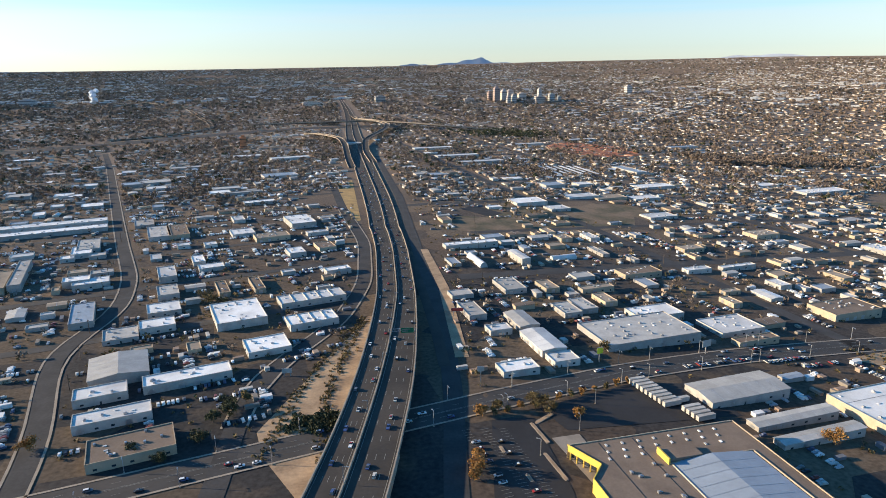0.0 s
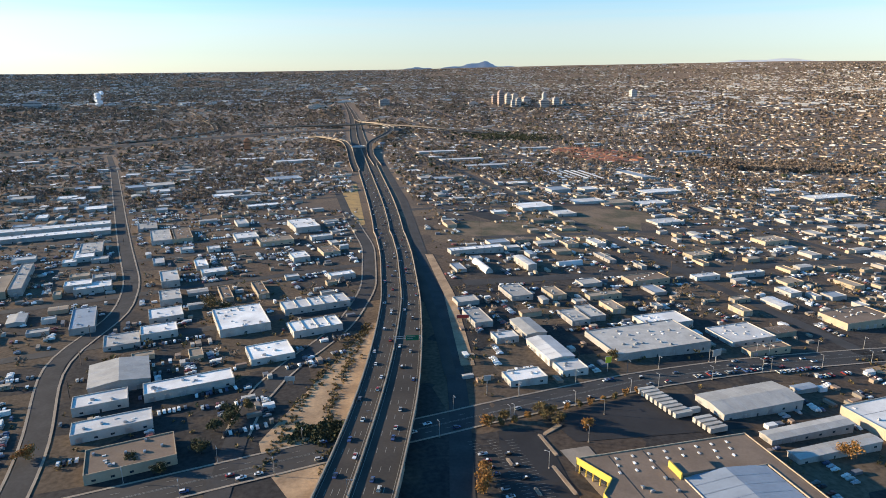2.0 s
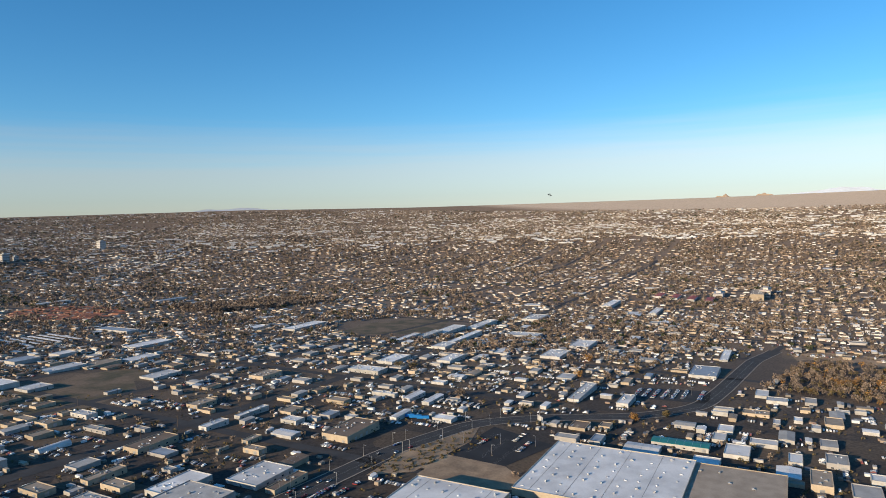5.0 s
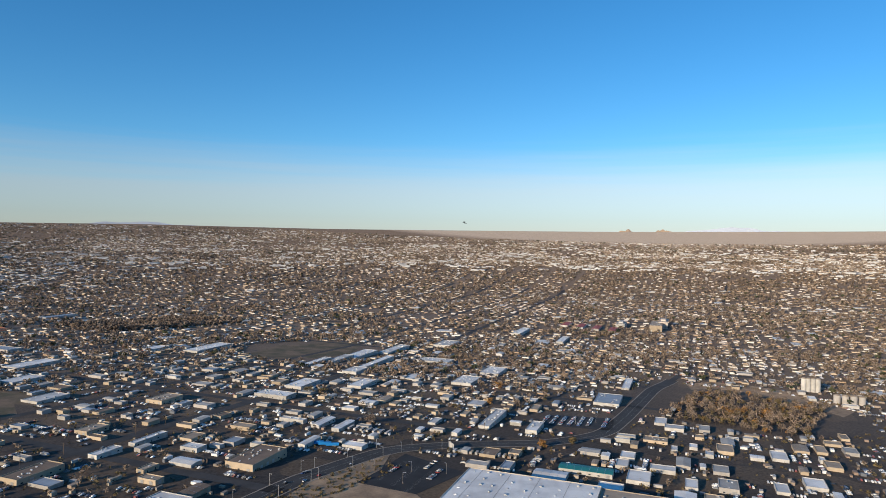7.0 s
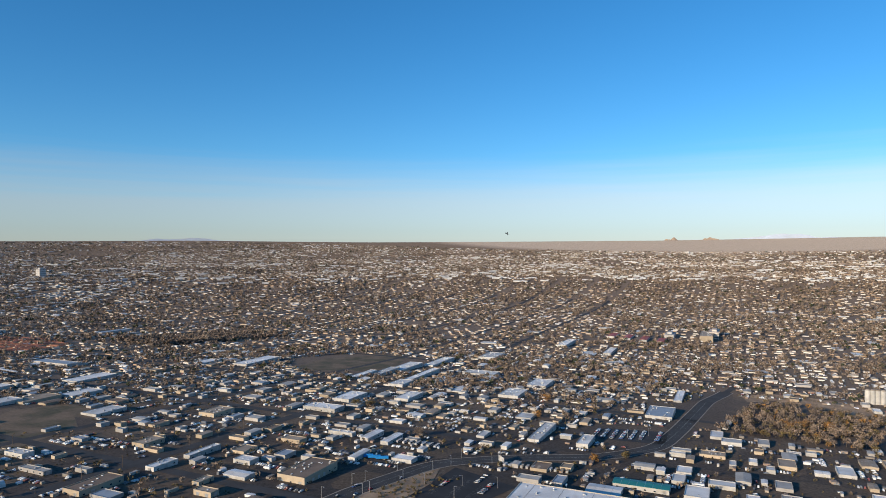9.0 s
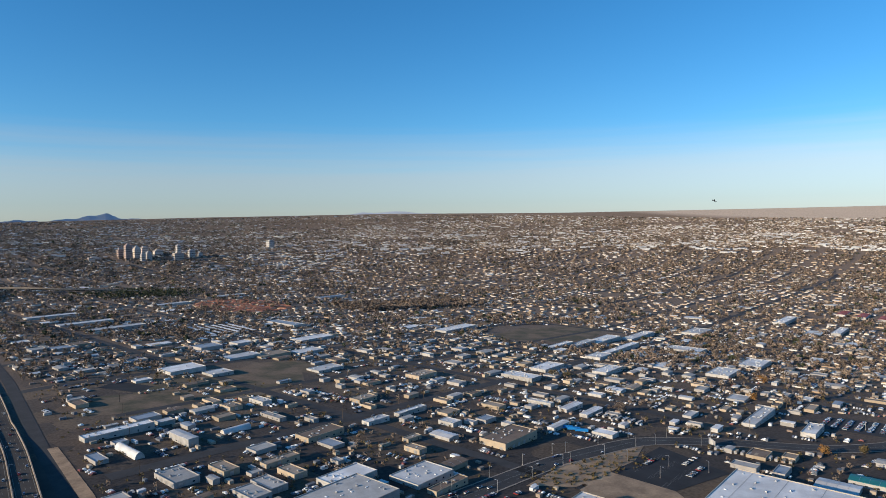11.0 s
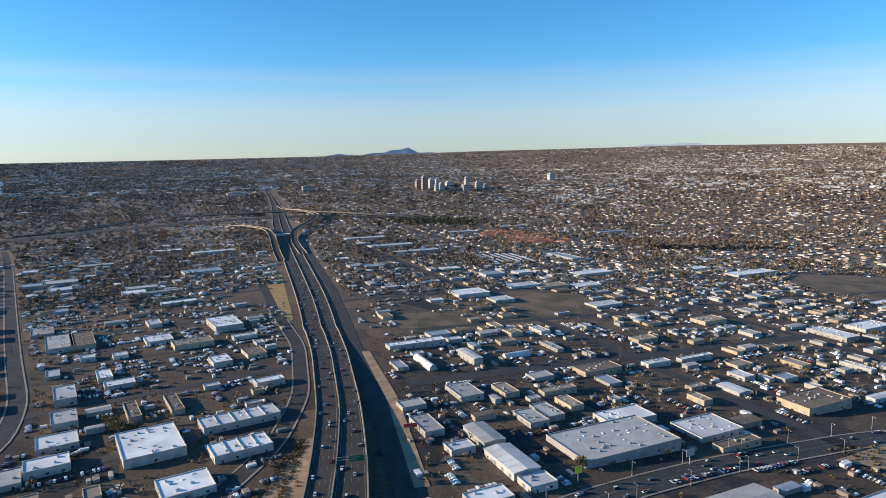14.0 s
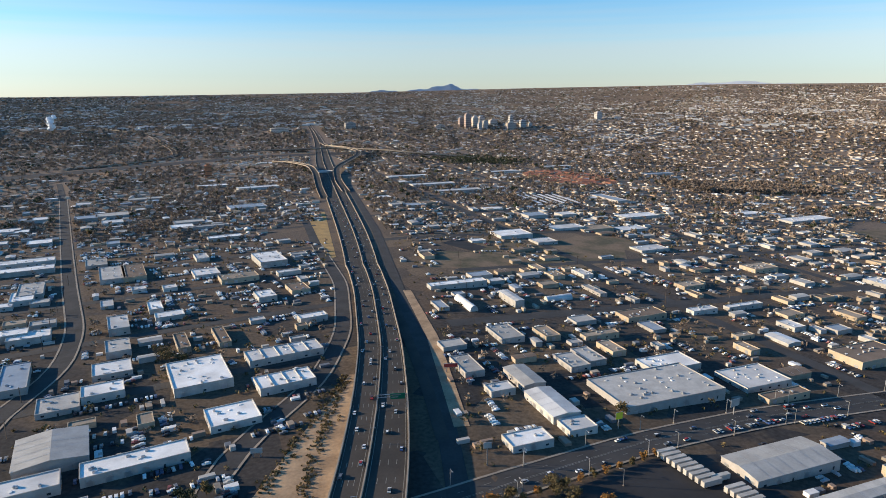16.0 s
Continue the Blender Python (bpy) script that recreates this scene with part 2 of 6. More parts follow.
M = dict(
    ground=ground_material(),
    asphalt=material("asphalt", (0.055, 0.052, 0.052), 0.9, vary=0.3, grain=0.5, stain=0.06, second=(0.04, 0.038, 0.038)),
    highway=material("worn_highway_concrete", (0.062, 0.053, 0.046), 0.9, vary=0.25, grain=0.6, stain=0.04, second=(0.043, 0.038, 0.034)),
    street=material("street_asphalt", (0.068, 0.063, 0.06), 0.9, vary=0.25, grain=0.4, stain=0.05),
    lot=material("black_parking_asphalt", (0.04, 0.038, 0.039), 0.9, vary=0.25, grain=0.4, stain=0.05),
    concrete=material("concrete", (0.34, 0.28, 0.22), 0.85, vary=0.2, grain=0.8, stain=0.1),
    paint=material("road_paint", (0.26, 0.25, 0.22), 0.7, vary=0.3, grain=2.0),
    field=material("brown_field_earth", (0.21, 0.145, 0.095), 0.95, vary=0.4, grain=0.25, stain=0.03, second=(0.10, 0.085, 0.05), bump=0.3),
    dirt=material("sandy_dirt", (0.44, 0.30, 0.185), 0.95, vary=0.35, grain=0.5, stain=0.06, second=(0.28, 0.19, 0.12), bump=0.3),
    gold=material("dry_golden_grass", (0.42, 0.27, 0.11), 0.95, vary=0.35, grain=0.6, stain=0.08, second=(0.3, 0.2, 0.09)),
    desert=material("pale_desert_mesa", (0.36, 0.27, 0.19), 0.95, vary=0.2, grain=0.02, stain=0.004, second=(0.22, 0.17, 0.14)),
    roof_white=material("white_roof_membrane", (0.72, 0.71, 0.69), 0.6, vary=0.12, grain=0.9, stain=0.05, second=(0.54, 0.53, 0.515), per_object=0.28),
    roof_grey=material("grey_gravel_roof", (0.42, 0.41, 0.39), 0.85, vary=0.18, grain=0.7, stain=0.1, per_object=0.15),
    roof_tan=material("tan_gravel_roof", (0.34, 0.28, 0.22), 0.9, vary=0.2, grain=0.8, stain=0.1, per_object=0.2),
    roof_brown=material("brown_gravel_roof", (0.20, 0.15, 0.115), 0.9, vary=0.2, grain=0.8, stain=0.08, per_object=0.12),
    roof_blue=material("blue_grey_metal_roof", (0.30, 0.345, 0.40), 0.55, vary=0.12, grain=0.5, stain=0.1),
    roof_red=material("red_metal_roof", (0.40, 0.10, 0.07), 0.6, vary=0.15, grain=0.5, stain=0.1),
    roof_teal=material("teal_metal_roof", (0.03, 0.20, 0.20), 0.5, vary=0.15, grain=0.5, stain=0.1),
    wall_white=material("white_painted_wall", (0.48, 0.455, 0.42), 0.8, vary=0.12, grain=0.8, stain=0.15, second=(0.38, 0.36, 0.33), per_object=0.2),
    wall_tan=material("tan_stucco_wall", (0.44, 0.35, 0.25), 0.85, vary=0.12, grain=0.8, stain=0.15, per_object=0.2),
    wall_yellow=material("yellow_painted_wall", (0.72, 0.50, 0.10), 0.75, vary=0.1, grain=0.8, stain=0.2),
    wall_salmon=material("salmon_painted_wall", (0.62, 0.36, 0.20), 0.8, vary=0.1, grain=0.8, stain=0.2),
    wall_brick=material("orange_brick_wall", (0.50, 0.22, 0.11), 0.85, vary=0.2, grain=0.8, stain=0.2),
    wall_grey=material("grey_block_wall", (0.40, 0.37, 0.34), 0.85, vary=0.15, grain=0.8, stain=0.15, per_object=0.15),
    metal=material("galvanised_metal", (0.5, 0.5, 0.5), 0.4, 0.7, vary=0.15, grain=1.5),
    dark=material("dark_opening", (0.025, 0.027, 0.03), 0.3, vary=0.2, spec=0.5),
    glass=material("dark_window_glass", (0.03, 0.04, 0.05), 0.08, vary=0.1, spec=0.6),
    green=material("green_sign_face", (0.0, 0.14, 0.07), 0.5, vary=0.1),
    yellow=material("yellow_sign_face", (0.85, 0.75, 0.06), 0.5, vary=0.1),
    red=material("red_painted_metal", (0.45, 0.06, 0.05), 0.5, vary=0.15),
    bluepaint=material("bright_blue_metal", (0.02, 0.22, 0.55), 0.45, vary=0.15),
    bark=material("grey_brown_bark", (0.12, 0.09, 0.07), 0.9, vary=0.3, grain=3.0),
    leaf_orange=material("orange_autumn_leaves", (0.34, 0.17, 0.045), 0.9, vary=0.3, grain=1.0, stain=0.3, second=(0.24, 0.13, 0.05), island=0.4),
    leaf_olive=material("olive_autumn_leaves", (0.16, 0.115, 0.045), 0.9, vary=0.3, grain=1.0, stain=0.2, second=(0.11, 0.085, 0.045), island=0.4),
    leaf_bare=material("bare_twigs", (0.25, 0.185, 0.135), 0.95, vary=0.3, grain=1.0, stain=0.02, second=(0.17, 0.13, 0.10), island=0.45),
    leaf_dark=material("dark_evergreen_leaves", (0.045, 0.055, 0.028), 0.9, vary=0.3, grain=1.0, stain=0.02, second=(0.06, 0.06, 0.03), island=0.4),
    tyre=material("tyre_rubber", (0.02, 0.02, 0.02), 0.9),
    car_paint=palette("car_paint", [(0.75, 0.75, 0.75), (0.03, 0.03, 0.035), (0.4, 0.41, 0.43), (0.7, 0.7, 0.68), (0.12, 0.13, 0.15), (0.3, 0.03, 0.03), (0.05, 0.09, 0.22), (0.55, 0.53, 0.48)], 0.3, "Random"),
    house_roof=palette("house_roofs", [(0.24, 0.19, 0.15), (0.40, 0.35, 0.29), (0.15, 0.12, 0.10), (0.66, 0.64, 0.61), (0.42, 0.34, 0.25), (0.18, 0.145, 0.125), (0.46, 0.42, 0.38), (0.30, 0.22, 0.17)], 0.85),
    house_wall=palette("house_walls", [(0.50, 0.39, 0.28), (0.62, 0.56, 0.48), (0.42, 0.30, 0.20), (0.66, 0.62, 0.56)], 0.85),
    red_roof=palette("red_tile_roofs", [(0.34, 0.13, 0.07), (0.28, 0.11, 0.07), (0.40, 0.17, 0.09)], 0.85),
    tower_tan=material("tower_stone", (0.56, 0.47, 0.40), 0.7, vary=0.1, grain=0.2, per_object=0.2),
    tower_white=material("tower_white_concrete", (0.46, 0.43, 0.40), 0.7, vary=0.1, grain=0.2),
    tower_red=material("tower_red_granite", (0.36, 0.27, 0.235), 0.7, vary=0.1, grain=0.2),
    mountain=material("far_mountain", (0.42, 0.48, 0.58), 1.0, vary=0.1, grain=0.01, stain=0.002),
)


# ---- helpers of shape ----
def part(name, bm, mat, parent=None, label=""):
    me = bpy.data.meshes.new(name)
    bm.to_mesh(me)
    bm.free()
    for k in (mat if isinstance(mat, (list, tuple)) else [mat]):
        me.materials.append(M[k] if isinstance(k, str) else k)
    ob = new(name, me)
    if parent:
        ob.parent = parent
    return tagged(ob, label) if label else ob


def box(bm, x0, x1, y0, y1, z0, z1, top=True, bottom=False):
    v = [bm.verts.new(p) for p in ((x0, y0, z0), (x1, y0, z0), (x1, y1, z0), (x0, y1, z0), (x0, y0, z1), (x1, y0, z1), (x1, y1, z1), (x0, y1, z1))]
    faces = [(0, 1, 5, 4), (1, 2, 6, 5), (2, 3, 7, 6), (3, 0, 4, 7)] + ([(4, 5, 6, 7)] if top else []) + ([(3, 2, 1, 0)] if bottom else [])
    for f in faces:
        bm.faces.new([v[i] for i in f])
    return v


def box_mesh(*a, **k):
    bm = bmesh.new()
    box(bm, *a, **k)
    return bm


def skyline(bearing):
    """Height of the far rim of the land by compass bearing in degrees."""
    return 140 + 61 * np.interp(bearing, [-60, -26, -14, 0, 14, 30, 45, 70, 90, 130], [0.3, 0.33, 0.42, 0.55, 0.78, 0.9, 0.75, 0.78, 0.95, 0.8])


def land(x, y):
    """Height of the ground: a slope down to the valley, a wide plain, and the mesas that rise slowly beyond it."""
    x, y = np.asarray(x, float), np.asarray(y, float)
    g = -0.05 * np.clip(x - 40, 0, 800)
    r, bearing = np.hypot(x, y - 30), np.degrees(np.arctan2(x, y - 30))
    k = np.clip((r - 2000) / 1470, 0, 1) ** 1.6
    return g * (1 - k) + k * skyline(bearing)


def mesh_thing(name, verts, faces, mats, index=None, label="", category="", kind=""):
    me = bpy.data.meshes.new(name)
    me.from_pydata(verts, [], faces)
    for k in mats:
        me.materials.append(M[k] if isinstance(k, str) else k)
    if index is not None:
        me.polygons.foreach_set("material_index", np.asarray(index, dtype=np.int32))
    me.update()
    return tagged(new(name, me), label, category, "", kind)


# ---- ground ----
gx = np.unique(np.concatenate([np.arange(-3000, -2200, 100), np.arange(-2200, 3000, 40), [40, 840]]))
gy = np.unique(np.concatenate([np.arange(-2800, 0, 100), np.arange(0, 3000, 40)]))
X, Y = np.meshgrid(gx, gy)
gv = np.stack([X, Y, land(X, Y)], -1).reshape(-1, 3)
nx = len(gx)
gr = np.hypot(X, Y - 30)
gf = [(j * nx + i, j * nx + i + 1, (j + 1) * nx + i + 1, (j + 1) * nx + i) for j in range(len(gy) - 1) for i in range(nx - 1) if gr[j, i] < 2700]
# the rim of the same sheet, in rings round the town
rr, rb = np.concatenate([np.arange(2620, 3440, 40), np.arange(3440, 3640, 12)]), np.radians(np.arange(-180, 181, 0.5))
RR, RB = np.meshgrid(rr, rb)
RX, RY = RR * np.sin(RB), 30 + RR * np.cos(RB)
RZ = land(RX, RY) - np.where(RR < 2700, 0.5, 0.0) - np.clip(RR - 3475, 0, 999) * 0.3
first, n2 = len(gv), len(rr)
gv = np.concatenate([gv, np.stack([RX, RY, RZ], -1).reshape(-1, 3)])
gf += [(first + j * n2 + i, first + (j + 1) * n2 + i, first + (j + 1) * n2 + i + 1, first + j * n2 + i + 1) for j in range(len(rb) - 1) for i in range(n2 - 1)]
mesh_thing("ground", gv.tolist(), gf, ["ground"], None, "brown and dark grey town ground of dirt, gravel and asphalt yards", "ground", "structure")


def strip(name, pts, width, mat, lift=0.12, label="", category="road", height=None, step=12.0):
    """A road along a line of (x, y) points, laid on the land."""
    p = [Vector(q) for q in pts]
    line = []
    for a, b2, in zip(p, p[1:]):
        n = max(1, int((b2 - a).length / step))
        line += [a.lerp(b2, i / n) for i in range(n)]
    line.append(p[-1])
    for _ in range(3):
        line = [line[0]] + [(line[i - 1] + line[i] * 2 + line[i + 1]) / 4 for i in range(1, len(line) - 1)] + [line[-1]]
    vs, fs = [], []
    for i, q in enumerate(line):
        d = (line[min(i + 1, len(line) - 1)] - line[max(i - 1, 0)]).normalized()
        s = Vector((d.y, -d.x)) * width / 2
        for k in (-1, -0.33, 0.33, 1):
            w = q + s * k
            z = float(land(w.x, w.y)) if height is None else height(q)
            vs.append((w.x, w.y, z + lift))
    for i in range(len(line) - 1):
        for k in range(3):
            a = i * 4 + k
            fs.append((a, a + 1, a + 5, a + 4))
    return mesh_thing(name, vs, fs, [mat], None, label, category, "structure"), line


def patch(name, pts, mat, lift=0.06, label="", category="ground"):
    """A flat plot of ground with the given outline, laid on the land."""
    bm = bmesh.new()
    f = bm.faces.new([bm.verts.new((x, y, 0)) for x, y in pts])
    bmesh.ops.triangulate(bm, faces=[f])
    bmesh.ops.subdivide_edges(bm, edges=bm.edges[:], cuts=5, use_grid_fill=True)
    for v in bm.verts:
        v.co.z = float(land(v.co.x, v.co.y)) + lift
    bm.normal_update()
    if sum(f.normal.z for f in bm.faces) < 0:
        bmesh.ops.reverse_faces(bm, faces=bm.faces[:])
    return tagged(part(name, bm, mat), label, category, "", "structure")


# ---- freeway ----
def deck_height(y):
    return 6.0 if y < 330 else max(0.5, 6 - (y - 330) * 5.5 / 230)


FY = [120, 194, 232, 272, 330, 400, 520, 751, 1117, 1536, 2157, 2372, 2501, 2700]
F_LEFT = [-44, -29.5, -23.5, -18.5, -14, -12, -17, -39, -79, -122, -172, -196, -214, -246]
F_MID = [-32, -18, -13, -8, -3, 0, -4, -23, -62, -106, -157, -184, -205, -240]
F_RIGHT = [-16, -2, 3, 8, 11, 12, 8, -9, -47, -88, -142, -172, -196, -234]


def carriageway(name, left, right, label):
    ys = np.unique(np.concatenate([np.arange(120, 600, 10), np.arange(600, 2700, 30)]))
    xl, xr = np.interp(ys, FY, left), np.interp(ys, FY, right)
    for _ in range(6):
        for a in (xl, xr):
            a[1:-1] = (a[:-2] + 2 * a[1:-1] + a[2:]) / 4
    vs, fs = [], []
    for x0, x1, y in zip(xl, xr, ys):
        z = deck_height(y) + float(land((x0 + x1) / 2, y))
        vs += [(x0, y, z), (x1, y, z), (x1, y, z - 1.4), (x0, y, z - 1.4)]
    for i in range(len(ys) - 1):
        a = i * 4
        fs += [(a, a + 1, a + 5, a + 4), (a + 1, a + 2, a + 6, a + 5), (a + 3, a, a + 4, a + 7), (a + 2, a + 3, a + 7, a + 6)]
    mesh_thing(name, vs, fs, ["highway"], None, label, "freeway", "structure")
    return ys, xl, xr


def barrier(ys, xs, side, label, y1=3000, h=1.0):
    vs, fs = [], []
    for x, y in zip(xs, ys):
        if y > y1:
            break
        z = deck_height(y) + float(land(x, y))
        a, b2 = (x - 0.2, x + 0.6) if side > 0 else (x - 0.6, x + 0.2)
        vs += [(a, y, z - 0.6), (a + 0.12, y, z + h), (b2 - 0.12, y, z + h), (b2, y, z - 0.6)]
    for i in range(len(vs) // 4 - 1):
        a = i * 4
        fs += [(a, a + 4, a + 5, a + 1), (a + 1, a + 5, a + 6, a + 2), (a + 2, a + 6, a + 7, a + 3)]
    return mesh_thing("freeway_barrier", vs, fs, ["concrete"], None, label, "barrier", "structure")


ys, sb_l, sb_r = carriageway("freeway_northbound", F_LEFT, F_MID, "worn grey concrete freeway carriageway with dashed lanes")
_, nb_l, nb_r = carriageway("freeway_southbound", [a + 0.9 for a in F_MID], F_RIGHT, "worn grey concrete freeway carriageway beside the median barrier")
barrier(ys, sb_l, -1, "pale concrete edge barrier of the freeway")
barrier(ys, sb_r + 0.3, 1, "pale concrete median barrier of the freeway", h=1.1)
barrier(ys, nb_r, 1, "pale concrete edge barrier of the freeway")
for xl, xr, lanes in ((sb_l, sb_r, 4), (nb_l, nb_r, 4)):
    vs, fs = [], []
    for y in np.arange(130, 1300, 12.0):
        for k in range(0, lanes + 1):
            ends = []
            for yy in (y, y + (3.6 if 0 < k < lanes else 12)):
                a, b2 = np.interp(yy, ys, xl) + 1.0, np.interp(yy, ys, xr) - 1.0
                ends.append((a + (b2 - a) * k / lanes, yy))
            n = len(vs)
            for (x, yy) in ends:
                z = deck_height(yy) + float(land(x, yy)) + 0.02
                vs += [(x - 0.1, yy, z), (x + 0.1, yy, z)]
            fs.append((n, n + 1, n + 3, n + 2))
    mesh_thing("lane_marking", vs, fs, ["paint"], None, "white painted dashed and solid lane lines", "road marking", "structure")
# retaining walls and fill under the raised part, open over the cross street
for y0, y1 in ((120, 226), (258, 560)):
    yy = np.arange(y0, y1 + 1, 8.0)
    vs, fs = [], []
    for y in yy:
        a, b2 = np.interp(y, ys, sb_l) + 0.4, np.interp(y, ys, nb_r) - 0.4
        z = deck_height(y) - 1.3
        vs += [(a - 0.3, y, -1.5), (a, y, z), (b2, y, z), (b2 + 0.3, y, -1.5)]
    for i in range(len(yy) - 1):
        a = i * 4
        fs += [(a, a + 4, a + 5, a + 1), (a + 1, a + 5, a + 6, a + 2), (a + 2, a + 6, a + 7, a + 3)]
    fs += [(0, 1, 2, 3), (len(vs) - 1, len(vs) - 2, len(vs) - 3, len(vs) - 4)]
    mesh_thing("freeway_embankment", vs, fs, ["concrete"], None, "concrete walled fill that carries the raised freeway", "embankment", "structure")

# ---- streets and plots ----
ARTERIAL = [(-330, 130), (-116, 206), (-25, 240), (37, 262), (112, 294), (179, 314), (281, 334), (369, 335), (420, 300), (470, 250), (530, 228), (608, 237), (778, 262), (860, 262)]
strip("road", ARTERIAL, 15, "street", 0.14, "grey asphalt cross street that dips under the freeway")


def kerbs(pts, width, label="pale concrete pavement with kerb"):
    """A raised pavement on both sides of a street."""
    p = [Vector(q) for q in pts]
    for s in (-1, 1):
        line = []
        for i, q in enumerate(p):
            d = (p[min(i + 1, len(p) - 1)] - p[max(i - 1, 0)]).normalized()
            line.append(q + Vector((d.y, -d.x)) * s * (width / 2 + 0.6))
        strip("pavement", line, 1.1, "concrete", 0.28, label, "pavement")


kerbs(ARTERIAL, 15)
strip("road", [(858, 262), (1000, 262), (1300, 330), (1700, 380), (2400, 500)], 8, "street", 0.2, "grey asphalt street between houses", step=40)
kerbs([(-105, 100), (-136, 226), (-143, 249), (-160, 287), (-175, 323), (-177, 347), (-172, 373), (-172, 402), (-189, 460), (-233, 556), (-284, 671), (-359, 842), (-452, 1054)], 9)
kerbs([(-66, 250), (-67, 285), (-55, 318), (-33, 365), (-22, 437), (-28, 546), (-58, 690)], 9)
vs, fs = [], []
for q in range(len(ARTERIAL) - 2):
    a, b2 = Vector(ARTERIAL[q]), Vector(ARTERIAL[q + 1])
    d = (b2 - a).normalized()
    sd = Vector((d.y, -d.x))
    for k in range(int((b2 - a).length / 9)):
        for off in (-3.7, -0.3, 0.3, 3.7):
            c = a + d * (k * 9) + sd * off
            e2 = c + d * (9 if abs(off) < 1 else 3)
            n = len(vs)
            for w in (c - sd * 0.09, c + sd * 0.09, e2 + sd * 0.09, e2 - sd * 0.09):
                vs.append((w.x, w.y, float(land(w.x, w.y)) + 0.2))
            fs.append((n + 3, n + 2, n + 1, n))
mesh_thing("lane_marking", vs, fs, ["paint"], None, "painted lane lines of the cross street", "road marking", "structure")
strip("road", [(16, 60), (21, 199), (26, 271), (27, 334), (24, 409), (16, 524), (2, 751), (-34, 1100)], 9, "asphalt", 0.16, "dark asphalt frontage road beside the freeway")
strip("road", [(-70, 60), (-62, 200), (-66, 250), (-67, 285), (-55, 318), (-33, 365), (-22, 437), (-28, 546), (-58, 690), (-83, 838), (-100, 1000)], 9, "asphalt", 0.16, "dark asphalt frontage road beside the freeway")
strip("road", [(-105, 100), (-136, 226), (-143, 249), (-160, 287), (-175, 323), (-177, 347), (-172, 373), (-172, 402), (-189, 460), (-233, 556), (-284, 671), (-359, 842), (-452, 1054), (-543, 1250)], 9, "asphalt", 0.16, "grey asphalt street between warehouses")
strip("road", [(-1300, 1000), (-764, 1270), (-605, 1420), (-440, 1600), (-250, 1760), (-100, 1790), (120, 1745)], 62, "lot", 0.3, "wide dark asphalt crossing freeway")
strip("road", [(120, 1745), (300, 1700), (900, 1600), (1500, 1550)], 20, "street", 0.3, "grey asphalt crossing freeway through the valley", step=40)
U, V = Vector((math.cos(radians(14)), math.sin(radians(14)))), Vector((-math.sin(radians(14)), math.cos(radians(14))))


def grid_xy(u, v):
    return U * u + V * v


for v in (420, 545, 680, 820, 960, 1110, 1280, 1460):
    strip("road", [grid_xy(150, v), grid_xy(2200, v)], 9 if v % 20 else 12, "street", 0.12, "grey asphalt side street", step=60)
for u in (330, 520, 700, 960, 1220, 1500, 1850):
    strip("road", [grid_xy(u, 220 if u < 600 else -60), grid_xy(u, 2300)], 10, "street", 0.14, "grey asphalt side street", step=60)
UL, VL = Vector((math.cos(radians(22)), math.sin(radians(22)))), Vector((-math.sin(radians(22)), math.cos(radians(22))))
for v in (385, 470, 560, 650, 760, 880, 1010):
    strip("road", [UL * -260 + VL * v, UL * (30 + v * 0.27) + VL * v], 8, "street", 0.12, "grey asphalt side street", step=60)
strip("road", [(11, 500), (14, 450), (18, 400), (22, 350), (24, 300)], 6, "highway", 0.22, "pale concrete slip road beside the freeway")
patch("dirt_verge", [(-30, 196), (-50, 228), (-56, 246), (-45, 282), (-17, 372), (-14, 372), (-16, 310), (-19, 272), (-26, 226)], "dirt", 0.1, "sandy tan verge with low scrub beside the freeway")
patch("grass_slope", [(-88, 838), (-62, 885), (-36, 635), (-42, 625), (-64, 724)], "gold", 0.1, "golden dry grass slope beside the freeway")
patch("scrub_field", [(79, 569), (104, 758), (149, 802), (190, 673), (266, 712), (237, 625), (157, 572)], "field", 0.07, "brown scrub field with dry grass and bare earth")
patch("dirt_field", [(158, 655), (185, 640), (225, 655), (262, 668), (280, 700), (268, 728), (225, 735), (205, 716), (172, 712), (150, 690)], "field", 0.1, "bare brown dirt field")
patch("dirt_field", [(562, 757), (610, 720), (680, 676), (760, 722), (850, 790), (770, 812), (690, 828), (620, 796)], "field", 0.1, "bare reddish brown playing field")
patch("dirt_strip", [(847, 241), (881, 218), (889, 177), (882, 115), (858, 85), (815, 59), (773, 67), (798, 91), (816, 119), (843, 169), (842, 207), (812, 226)], "dirt", 0.13, "tan dirt track round a grove")
patch("parking_lot", [(33, 190), (40, 248), (58, 250), (62, 200), (60, 180)], "lot", 0.12, "black asphalt car park with white lines")
patch("parking_lot", [(70, 240), (62, 258), (112, 282), (142, 282), (150, 252)], "lot", 0.13, "black asphalt truck yard")
patch("parking_lot", [(369, 318), (362, 262), (308, 262), (300, 302)], "lot", 0.14, "black asphalt car park behind the warehouses")
patch("dirt_field", [(771, 403), (848, 420), (854, 356), (757, 342)], "dirt", 0.1, "bare orange dirt plot behind the shops")
patch("parking_lot", [(520, 285), (565, 292), (592, 242), (545, 228)], "asphalt", 0.14, "asphalt car park full of cars")
patch("dirt_lot", [(300, 302), (308, 262), (290, 225), (262, 262), (262, 296)], "dirt", 0.14, "bare brown dirt lot")
patch("median_garden", [(240, 312), (286, 327), (362, 326), (330, 308), (264, 296)], "dirt", 0.16, "landscaped dirt median with low scrub")
patch("dirt_verge", [(30, 310), (37, 310), (35, 420), (25, 520), (19, 520), (28, 420)], "dirt", 0.2, "sandy tan strip beside the frontage road")
